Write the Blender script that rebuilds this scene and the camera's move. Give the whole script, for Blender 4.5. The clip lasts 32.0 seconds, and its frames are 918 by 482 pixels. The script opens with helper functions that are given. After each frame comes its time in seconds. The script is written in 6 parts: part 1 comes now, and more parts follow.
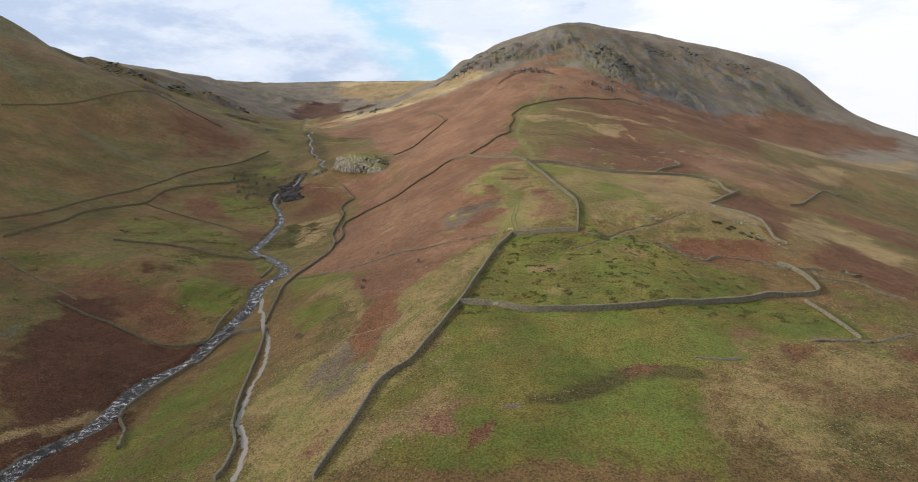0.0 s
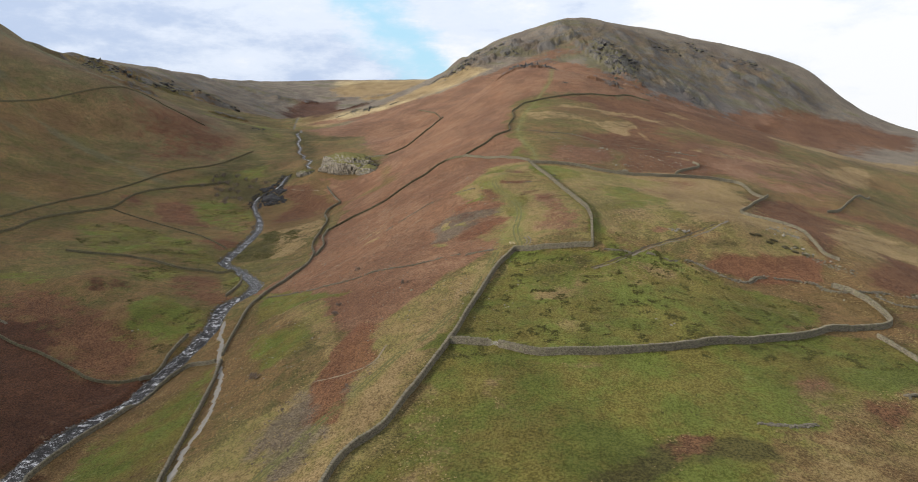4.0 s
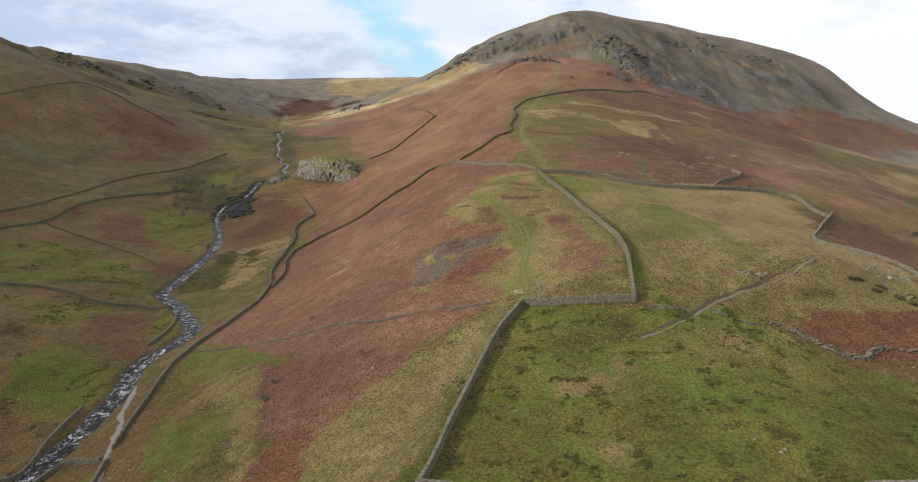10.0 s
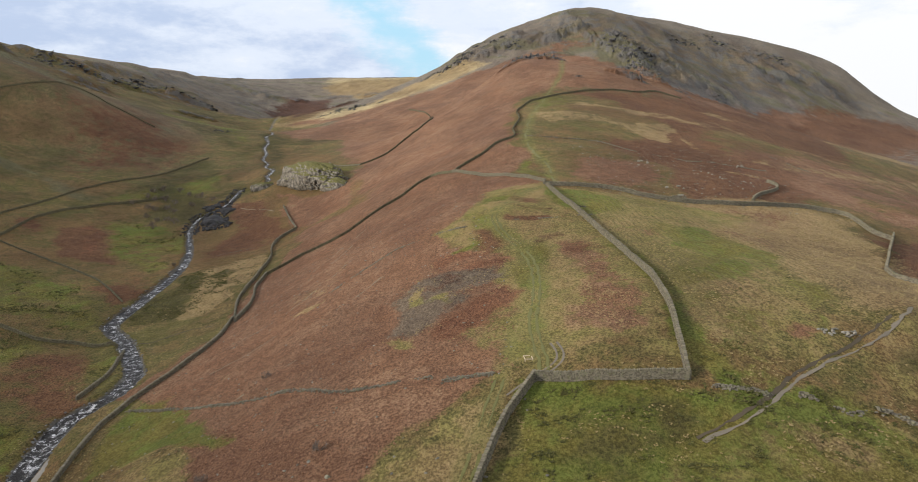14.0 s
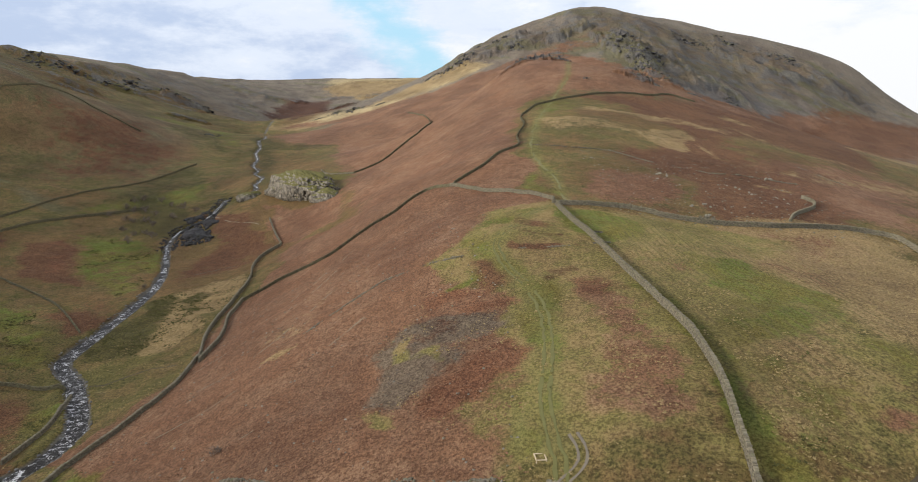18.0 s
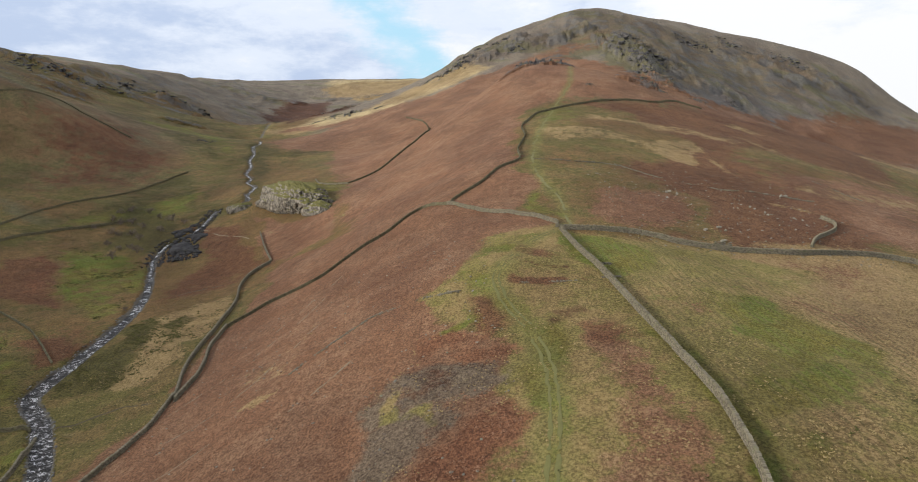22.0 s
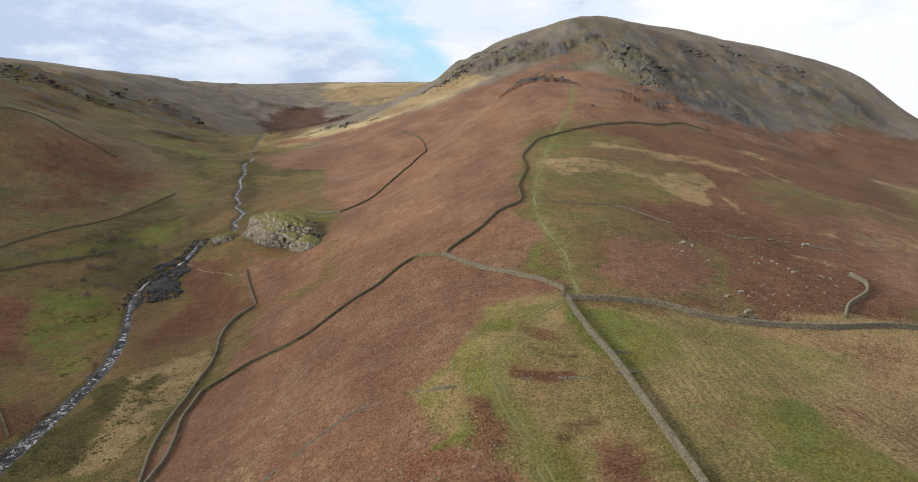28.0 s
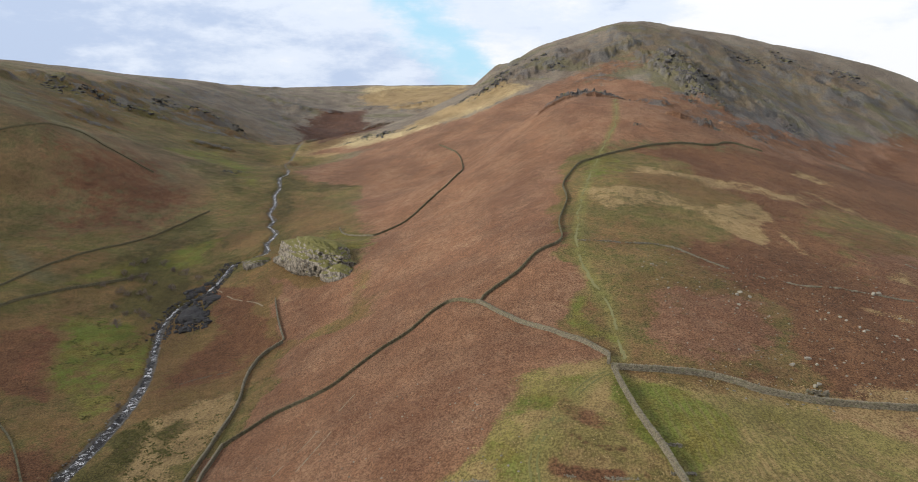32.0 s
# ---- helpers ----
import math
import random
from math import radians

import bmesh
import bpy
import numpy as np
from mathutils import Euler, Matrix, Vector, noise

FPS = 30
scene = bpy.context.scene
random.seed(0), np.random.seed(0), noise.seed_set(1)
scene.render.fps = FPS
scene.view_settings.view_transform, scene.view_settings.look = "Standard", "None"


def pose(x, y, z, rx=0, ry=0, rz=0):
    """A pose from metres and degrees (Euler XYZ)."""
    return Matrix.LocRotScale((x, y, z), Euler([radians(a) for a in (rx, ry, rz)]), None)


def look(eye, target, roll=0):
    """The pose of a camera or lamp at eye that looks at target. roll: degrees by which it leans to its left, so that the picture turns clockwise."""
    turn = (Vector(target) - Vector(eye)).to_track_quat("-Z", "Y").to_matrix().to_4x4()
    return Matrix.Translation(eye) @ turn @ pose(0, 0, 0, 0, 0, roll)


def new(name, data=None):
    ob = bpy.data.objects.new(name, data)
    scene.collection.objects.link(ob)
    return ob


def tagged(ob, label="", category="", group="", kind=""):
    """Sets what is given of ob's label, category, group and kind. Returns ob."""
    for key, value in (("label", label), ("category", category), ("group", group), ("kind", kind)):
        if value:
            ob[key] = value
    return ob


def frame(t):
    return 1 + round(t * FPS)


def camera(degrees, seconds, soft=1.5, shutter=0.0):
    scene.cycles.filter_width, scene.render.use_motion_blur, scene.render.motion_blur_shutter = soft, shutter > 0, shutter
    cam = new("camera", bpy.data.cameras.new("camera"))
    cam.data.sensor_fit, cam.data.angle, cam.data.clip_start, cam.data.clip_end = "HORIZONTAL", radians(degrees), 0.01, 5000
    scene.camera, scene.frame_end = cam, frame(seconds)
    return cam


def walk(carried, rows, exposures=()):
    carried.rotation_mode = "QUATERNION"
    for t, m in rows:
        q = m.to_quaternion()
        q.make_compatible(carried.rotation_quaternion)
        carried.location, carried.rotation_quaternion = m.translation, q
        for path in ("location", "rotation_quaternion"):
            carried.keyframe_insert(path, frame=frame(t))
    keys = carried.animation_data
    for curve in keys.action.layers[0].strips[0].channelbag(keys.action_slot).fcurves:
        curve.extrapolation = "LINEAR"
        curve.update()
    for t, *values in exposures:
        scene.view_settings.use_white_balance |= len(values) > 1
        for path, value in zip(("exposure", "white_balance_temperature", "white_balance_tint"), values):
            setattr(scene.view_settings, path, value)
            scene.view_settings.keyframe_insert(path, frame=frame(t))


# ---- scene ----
cam = camera(67, 32.0, soft=0.95)
PATH = [
    (0.0, pose(0.00, 0.00, 100.00, 80.53, 0, -0.00)),
    (1.0, pose(0.63, 10.63, 99.72, 80.56, 0, 0.04)),
    (3.0, pose(1.75, 32.47, 98.63, 80.52, 0, -0.06)),
    (6.0, pose(3.18, 65.61, 98.27, 80.50, 0, -0.19)),
    (8.0, pose(4.40, 88.11, 98.91, 80.43, 0, -0.30)),
    (9.0, pose(4.90, 99.75, 98.99, 80.41, 0, -0.26)),
    (11.0, pose(6.22, 123.27, 99.27, 80.43, 0, -0.21)),
    (13.0, pose(7.18, 144.95, 100.25, 80.45, 0, -0.19)),
    (14.0, pose(7.64, 153.89, 100.85, 80.42, 0, -0.15)),
    (16.5, pose(8.75, 176.00, 102.50, 80.45, 0, 0.00)),
    (17.0, pose(8.95, 179.60, 103.00, 80.45, 0, 0.02)),
    (19.0, pose(9.86, 189.62, 105.12, 80.46, 0, 0.09)),
    (21.0, pose(10.13, 198.24, 107.56, 80.41, 0, 0.04)),
    (23.0, pose(10.71, 205.46, 112.09, 80.45, 0, 0.13)),
    (25.0, pose(11.27, 212.98, 116.84, 80.51, 0, 0.17)),
    (28.0, pose(11.25, 225.36, 125.23, 80.38, 0, -0.02)),
    (29.5, pose(11.70, 231.90, 129.60, 80.41, 0, 0.08)),
    (30.0, pose(11.82, 234.13, 131.10, 80.42, 0, 0.24)),
    (30.5, pose(11.85, 236.40, 132.70, 80.40, 0, 1.32)),
    (31.0, pose(11.80, 238.70, 134.30, 80.38, 0, 2.70)),
    (31.5, pose(11.75, 241.00, 135.90, 80.37, 0, 3.22)),
    (32.0, pose(11.68, 243.27, 137.58, 80.37, 0, 3.13)),
]
walk(cam, PATH, [(0.0, 0.12)])

# ---- sky and sun ----
SUN_ELEVATION, SUN_AZIMUTH = radians(20.8), radians(-104)   # azimuth from +y, to the right
world = bpy.data.worlds.new("sky")
scene.world = world
world.use_nodes = True
wn, wl = world.node_tree.nodes, world.node_tree.links
SKY_STRENGTH = 0.12


def wmath(op, a, b=0.0, c=0.0):
    n = wn.new("ShaderNodeMath")
    n.operation = op
    for socket, value in zip(n.inputs, (a, b, c)):
        if isinstance(value, (int, float)):
            socket.default_value = value
        else:
            wl.new(value, socket)
    return n.outputs[0]


def wramp(value, stops):
    n = wn.new("ShaderNodeValToRGB")
    n.color_ramp.interpolation = "EASE"
    for i, (at, colour) in enumerate(stops):
        e = n.color_ramp.elements[i] if i < 2 else n.color_ramp.elements.new(at)
        e.position, e.color = at, (*colour, 1)
    wl.new(value, n.inputs[0])
    return n.outputs["Color"]


def wmix(factor, a, b):
    n = wn.new("ShaderNodeMix")
    n.data_type = "RGBA"
    wl.new(factor, n.inputs["Factor"])
    wl.new(a, n.inputs["A"])
    wl.new(b, n.inputs["B"])
    return n.outputs["Result"]


sky = wn.new("ShaderNodeTexSky")
sky.sky_type, sky.sun_disc = "NISHITA", False
sky.sun_elevation, sky.sun_rotation = SUN_ELEVATION, SUN_AZIMUTH
# broken cloud: a grey-white layer with rifts of blue
where = wn.new("ShaderNodeTexCoord").outputs["Generated"]
split = wn.new("ShaderNodeSeparateXYZ")
wl.new(where, split.inputs[0])
east, ahead, up = split.outputs
billow = wn.new("ShaderNodeTexNoise")
billow.inputs["Scale"].default_value, billow.inputs["Detail"].default_value, billow.inputs["Roughness"].default_value = 5.0, 8, 0.62
stretch = wn.new("ShaderNodeMapping")
stretch.inputs["Scale"].default_value, stretch.inputs["Location"].default_value = (1.0, 1.0, 2.6), (0.35, 0.1, 0.2)
wl.new(where, stretch.inputs["Vector"])
wl.new(stretch.outputs[0], billow.inputs["Vector"])
puff = billow.outputs["Fac"]
# the layer is thinner and brighter towards the east
bright = wmath("ADD", puff, wmath("MULTIPLY", east, 0.30))
lift = 1 / SKY_STRENGTH
cloud = wramp(bright, [(0.27, (0.50 * lift, 0.60 * lift, 0.79 * lift)), (0.46, (0.74 * lift, 0.81 * lift, 0.93 * lift)), (0.66, (0.91 * lift, 0.925 * lift, 0.945 * lift))])
# a rift, ragged along its edges, that runs up and to the west
slant = wmath("ADD", wmath("MULTIPLY", east, 1.0), wmath("MULTIPLY_ADD", up, 1.35, -0.085))
rift = wmath("ADD", wmath("ABSOLUTE", slant), wmath("MULTIPLY_ADD", puff, 0.30, -0.15))
open_sky = wramp(rift, [(0.0, (1, 1, 1)), (0.075, (0, 0, 0))])
clear = wn.new("ShaderNodeMix")
clear.data_type, clear.blend_type = "RGBA", "MULTIPLY"
clear.inputs["Factor"].default_value = 1.0
clear.inputs["B"].default_value = (0.85, 0.97, 1.0, 1)
wl.new(sky.outputs[0], clear.inputs["A"])
pale = wn.new("ShaderNodeMix")
pale.data_type = "RGBA"
pale.inputs["Factor"].default_value = 0.8
pale.inputs["B"].default_value = (0.50 * lift, 0.80 * lift, 1.0 * lift, 1)
wl.new(clear.outputs["Result"], pale.inputs["A"])
# like any overcast, the layer brightens towards the zenith
zenith = wn.new("ShaderNodeMix")
zenith.data_type, zenith.blend_type = "RGBA", "MULTIPLY"
zenith.inputs["Factor"].default_value = 1.0
wl.new(wmix(open_sky, cloud, pale.outputs["Result"]), zenith.inputs["A"])
wl.new(wmath("MULTIPLY_ADD", wmath("MAXIMUM", up, 0.0), 0.25, 0.97), zenith.inputs["B"])
wl.new(zenith.outputs["Result"], wn["Background"].inputs["Color"])
wn["Background"].inputs["Strength"].default_value = SKY_STRENGTH
sun = new("sun", bpy.data.lights.new("sun", "SUN"))
sun.data.energy, sun.data.angle, sun.data.color = 4.9, radians(10), (1.0, 0.93, 0.82)
sun.matrix_world = look((math.sin(SUN_AZIMUTH) * math.cos(SUN_ELEVATION), math.cos(SUN_AZIMUTH) * math.cos(SUN_ELEVATION), math.sin(SUN_ELEVATION)), (0, 0, 0))

# ---- materials ----
class Nodes:
    """Short names for building a node material."""

    def __init__(self, name, roughness=0.9):
        self.material = bpy.data.materials.new(name)
        self.material.use_nodes = True
        self.tree = self.material.node_tree
        self.shader = self.tree.nodes["Principled BSDF"]
        self.shader.inputs["Roughness"].default_value = roughness
        self.shader.inputs["Specular IOR Level"].default_value = 0.25
        self.place = self.tree.nodes.new("ShaderNodeNewGeometry").outputs["Position"]

    def put(self, socket, value):
        if isinstance(value, (int, float)):
            socket.default_value = value
        elif isinstance(value, tuple):
            socket.default_value = (*value, 1) if len(value) == 3 and socket.type == "RGBA" else value
        else:
            self.tree.links.new(value, socket)

    def noise(self, scale, detail=4, rough=0.55, stretch=None, vector=None):
        n = self.tree.nodes.new("ShaderNodeTexNoise")
        n.inputs["Scale"].default_value, n.inputs["Detail"].default_value, n.inputs["Roughness"].default_value = scale, detail, rough
        source = vector or self.place
        if stretch:
            m = self.tree.nodes.new("ShaderNodeMapping")
            m.inputs["Scale"].default_value = stretch
            self.tree.links.new(source, m.inputs["Vector"])
            source = m.outputs[0]
        self.tree.links.new(source, n.inputs["Vector"])
        return n.outputs["Fac"]

    def math(self, op, a, b=0.0, c=0.0, clamp=False):
        n = self.tree.nodes.new("ShaderNodeMath")
        n.operation, n.use_clamp = op, clamp
        for socket, value in zip(n.inputs, (a, b, c)):
            self.put(socket, value)
        return n.outputs[0]

    def step(self, value, low, high):
        n = self.tree.nodes.new("ShaderNodeMapRange")
        n.interpolation_type = "SMOOTHSTEP"
        self.put(n.inputs["Value"], value)
        n.inputs["From Min"].default_value, n.inputs["From Max"].default_value = low, high
        return n.outputs[0]

    def mix(self, factor, a, b, blend="MIX"):
        n = self.tree.nodes.new("ShaderNodeMix")
        n.data_type, n.blend_type = "RGBA", blend
        self.put(n.inputs["Factor"], factor)
        self.put(n.inputs["A"], a)
        self.put(n.inputs["B"], b)
        return n.outputs["Result"]

    def attribute(self, name):
        n = self.tree.nodes.new("ShaderNodeAttribute")
        n.attribute_name = name
        s = self.tree.nodes.new("ShaderNodeSeparateColor")
        self.tree.links.new(n.outputs["Color"], s.inputs[0])
        return (*s.outputs, n.outputs["Alpha"])

    def island(self):
        return self.tree.nodes["Geometry"].outputs["Random Per Island"]

    def random(self):
        return self.tree.nodes.new("ShaderNodeObjectInfo").outputs["Random"]

    def bump(self, height, strength, distance):
        n = self.tree.nodes.new("ShaderNodeBump")
        n.inputs["Strength"].default_value, n.inputs["Distance"].default_value = strength, distance
        self.tree.links.new(height, n.inputs["Height"])
        self.tree.links.new(n.outputs[0], self.shader.inputs["Normal"])

    def done(self, colour):
        self.put(self.shader.inputs["Base Color"], colour)
        return self.material


def fell_ground():
    k = Nodes("fell_ground", 0.95)
    k.shader.inputs["Specular IOR Level"].default_value = 0.16
    fine, mid, broad, wide = k.noise(1.9, 9, 0.78, (1, 0.85, 0.7)), k.noise(0.36, 6, 0.66, (1, 0.8, 0.7)), k.noise(0.065, 5, 0.60), k.noise(0.012, 3)
    bracken, red, green, straw = k.attribute("cover_a")
    dark, ploughed, hazy_heath, ribbed = k.attribute("cover_d")
    heather, rock, scree, lush = k.attribute("cover_b")
    pale, gravel, peat, bed = k.attribute("cover_c")
    russet, bent = k.attribute("cover_e")[:2]
    contrast = k.step(k.math("ADD", k.math("MULTIPLY", fine, 0.84), k.math("MULTIPLY", mid, 0.16)), 0.41, 0.59)

    def centred(value, by):
        return k.math("MULTIPLY", k.math("SUBTRACT", value, 0.5), by)

    ragged = k.math("ADD", k.math("ADD", centred(k.noise(0.14, 8, 0.70), 1.7), centred(k.noise(0.045, 6, 0.62), 1.3)), k.math("ADD", centred(mid, 0.6), centred(fine, 0.55)))

    def laid(colour, mask, most, low, high, edge=0.19):
        """A cover laid over the rest, with a ragged edge and holes where it is thin."""
        factor = k.math("MULTIPLY", k.step(k.math("ADD", mask, k.math("MULTIPLY", ragged, 0.8)), 0.5 - edge, 0.5 + edge), most)
        return k.mix(factor, colour, k.mix(contrast, low, high))

    olive = k.mix(contrast, (0.042, 0.038, 0.012), (0.140, 0.117, 0.040))
    tawny = k.mix(contrast, (0.060, 0.041, 0.016), (0.185, 0.130, 0.055))
    colour = k.mix(k.step(k.math("ADD", broad, centred(mid, 0.5)), 0.42, 0.58), olive, tawny)
    colour = k.mix(k.math("MULTIPLY", k.step(k.math("ADD", wide, centred(mid, 0.3)), 0.46, 0.58), 0.5), colour, k.mix(contrast, (0.085, 0.042, 0.019), (0.185, 0.102, 0.048)))
    # moor heath; distance haze is put into its colour, lighter and greyer
    colour = k.mix(k.math("MULTIPLY", hazy_heath, 0.9), colour, k.mix(contrast, (0.074, 0.062, 0.052), (0.198, 0.165, 0.138)))
    # green ribs, their colour greyed for the haze as well
    colour = k.mix(k.math("MULTIPLY", k.step(k.math("ADD", ribbed, k.math("MULTIPLY", ragged, 0.4)), 0.35, 0.65), 0.75), colour, k.mix(contrast, (0.056, 0.054, 0.030), (0.150, 0.138, 0.078)))
    colour = laid(colour, bent, 0.9, k.mix(k.step(k.math("ADD", broad, centred(mid, 0.6)), 0.40, 0.60), (0.088, 0.072, 0.024), (0.112, 0.076, 0.032)), k.mix(k.step(k.math("ADD", broad, centred(mid, 0.6)), 0.40, 0.60), (0.225, 0.190, 0.068), (0.262, 0.192, 0.088)))
    colour = laid(colour, scree, 0.75, (0.070, 0.060, 0.062), (0.205, 0.180, 0.180), 0.25)
    rust = k.mix(k.math("MULTIPLY", k.step(k.math("ADD", broad, centred(mid, 0.5)), 0.40, 0.62), 0.7), (0.212, 0.110, 0.066), (0.245, 0.150, 0.096))
    colour = k.mix(k.math("MULTIPLY", k.step(k.math("ADD", bracken, k.math("MULTIPLY", ragged, 0.62)), 0.37, 0.63), 0.95), colour, k.mix(contrast, (0.082, 0.039, 0.022), rust))
    colour = laid(colour, russet, 0.93, (0.044, 0.019, 0.010), (0.165, 0.080, 0.042))
    colour = laid(colour, dark, 0.93, (0.024, 0.009, 0.005), (0.090, 0.038, 0.021))
    colour = laid(colour, red, 0.88, (0.062, 0.025, 0.013), (0.190, 0.086, 0.046))
    colour = laid(colour, straw, 0.88, (0.112, 0.076, 0.034), (0.305, 0.215, 0.110))
    meadow_low = k.mix(k.step(k.math("ADD", broad, centred(mid, 0.4)), 0.38, 0.62), (0.066, 0.054, 0.010), (0.050, 0.064, 0.008))
    meadow_high = k.mix(k.step(k.math("ADD", broad, centred(mid, 0.4)), 0.38, 0.62), (0.170, 0.144, 0.038), (0.116, 0.138, 0.028))
    colour = laid(colour, green, 0.93, meadow_low, meadow_high)
    colour = laid(colour, heather, 0.85, (0.058, 0.043, 0.030), (0.165, 0.132, 0.096))
    # bleached corrie grass, made lighter to carry the sunlight that falls there
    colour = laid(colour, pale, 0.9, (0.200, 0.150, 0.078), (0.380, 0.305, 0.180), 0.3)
    colour = laid(colour, peat, 0.88, (0.025, 0.023, 0.007), (0.088, 0.074, 0.024))
    split = k.tree.nodes.new("ShaderNodeSeparateXYZ")
    k.tree.links.new(k.place, split.inputs[0])
    lane = k.math("MULTIPLY_ADD", split.outputs[1], 0.05, k.math("MULTIPLY_ADD", broad, 1.6, split.outputs[0]))
    ridge = k.step(k.math("SINE", k.math("MULTIPLY", lane, 2 * math.pi / 1.9)), 0.0, 0.8)
    colour = k.mix(k.math("MULTIPLY", k.math("MULTIPLY", k.math("MULTIPLY", ridge, k.step(mid, 0.36, 0.62)), ploughed), 0.8), colour, k.mix(contrast, (0.066, 0.056, 0.020), (0.150, 0.124, 0.048)))
    seam = k.noise(0.05, 9, 0.72, (1, 1, 0.4))
    bare = k.step(k.math("MULTIPLY_ADD", rock, 0.16, seam), 0.64, 0.72)
    slope = k.tree.nodes.new("ShaderNodeSeparateXYZ")
    k.tree.links.new(k.tree.nodes["Geometry"].outputs["Normal"], slope.inputs[0])
    steep = k.math("MULTIPLY", k.step(k.math("ADD", k.math("SUBTRACT", 1.0, slope.outputs[2]), centred(seam, 0.5)), 0.20, 0.32), rock)
    bare = k.math("MAXIMUM", k.math("MULTIPLY", bare, k.step(rock, 0.1, 0.5)), steep)
    colour = k.mix(k.math("MULTIPLY", bare, 0.85), colour, k.mix(k.step(fine, 0.38, 0.62), (0.046, 0.044, 0.045), (0.170, 0.160, 0.155)))
    colour = k.mix(k.math("MULTIPLY", k.math("MULTIPLY", lush, k.step(mid, 0.25, 0.65)), 0.65), colour, k.mix(contrast, (0.078, 0.082, 0.022), (0.165, 0.156, 0.052)))
    colour = k.mix(k.step(k.math("ADD", gravel, k.math("MULTIPLY", fine, 0.4)), 0.55, 0.9), colour, k.mix(fine, (0.115, 0.102, 0.085), (0.270, 0.245, 0.210)))
    colour = k.mix(k.step(k.math("ADD", bed, k.math("MULTIPLY", fine, 0.5)), 0.6, 1.0), colour, k.mix(fine, (0.040, 0.036, 0.030), (0.170, 0.152, 0.130)))
    swathe = k.math("ADD", k.math("MULTIPLY", k.noise(0.030, 7, 0.62, (1, 0.6, 0.3)), 0.75), k.math("MULTIPLY", k.noise(0.13, 6, 0.66, (0.7, 1, 0.3)), 0.25))
    colour = k.mix(1.0, colour, k.mix(k.step(swathe, 0.38, 0.62), (0.84, 0.81, 0.77), (1.22, 1.22, 1.15)), "MULTIPLY")
    relief = k.math("ADD", k.math("MULTIPLY", fine, 0.7), k.math("MULTIPLY", mid, 0.4))
    k.bump(k.math("ADD", relief, k.math("MULTIPLY", k.math("MULTIPLY", seam, rock), 12.0)), 1.0, 0.9)
    return k.done(colour)


def stone(name, dark, light, lichen=0.3, grain=6.0):
    k = Nodes(name, 0.9)
    n, m = k.noise(grain, 5, 0.6), k.noise(grain * 0.22, 3)
    colour = k.mix(k.math("ADD", k.math("MULTIPLY", k.island(), 0.6), k.math("MULTIPLY", n, 0.4)), dark, light)
    colour = k.mix(k.math("MULTIPLY", k.step(m, 0.5, 0.7), lichen), colour, (0.150, 0.150, 0.070))
    k.bump(n, 0.6, 0.05)
    return k.done(colour)


def tuft(name, low, high, roughness=0.95):
    k = Nodes(name, roughness)
    n = k.noise(0.18, 3)
    colour = k.mix(k.math("ADD", k.math("MULTIPLY", k.island(), 0.7), k.math("MULTIPLY", n, 0.3)), low, high)
    return k.done(colour)


def stream_water():
    k = Nodes("stream_water", 0.12)
    flow = k.noise(0.55, 6, 0.65)
    riffle = k.noise(2.6, 5, 0.6)
    # the steeper upper reach breaks into more foam
    reach = k.tree.nodes.new("ShaderNodeSeparateXYZ")
    k.tree.links.new(k.place, reach.inputs[0])
    white = k.math("MULTIPLY_ADD", k.step(reach.outputs[1], 430, 560), 0.025, k.math("MULTIPLY", flow, 0.55))
    foam = k.step(k.math("ADD", white, k.math("MULTIPLY", riffle, 0.45)), 0.515, 0.585)
    foam = k.math("MULTIPLY", foam, k.step(k.noise(0.16, 3), 0.34, 0.50))
    colour = k.mix(foam, (0.026, 0.023, 0.021), (0.66, 0.65, 0.65))
    k.put(k.shader.inputs["Roughness"], k.math("MULTIPLY_ADD", foam, 0.4, 0.45))
    k.shader.inputs["Specular IOR Level"].default_value = 0.09
    k.bump(k.math("ADD", flow, riffle), 1.0, 0.6)
    return k.done(colour)


def timber(name, dark, light):
    k = Nodes(name, 0.8)
    n = k.noise(9, 5, 0.6, (1, 1, 0.15))
    k.bump(n, 0.4, 0.01)
    return k.done(k.mix(n, dark, light))


def turfed_rock(name, dark, light, level, grain=0.9):
    """Ribbed rock whose flatter tops have grassed over."""
    k = Nodes(name, 0.92)
    n, m = k.noise(grain, 7, 0.66, (1, 1, 0.4)), k.noise(0.22, 3)
    colour = k.mix(k.step(n, 0.36, 0.64), dark, light)
    up = k.tree.nodes.new("ShaderNodeSeparateXYZ")
    k.tree.links.new(k.tree.nodes["Geometry"].outputs["Normal"], up.inputs[0])
    colour = k.mix(k.step(k.math("ADD", up.outputs[2], k.math("MULTIPLY", k.math("SUBTRACT", m, 0.5), 0.5)), level, level + 0.16), colour, k.mix(n, (0.065, 0.062, 0.018), (0.150, 0.132, 0.042)))
    k.bump(n, 0.8, 0.4)
    return k.done(colour)


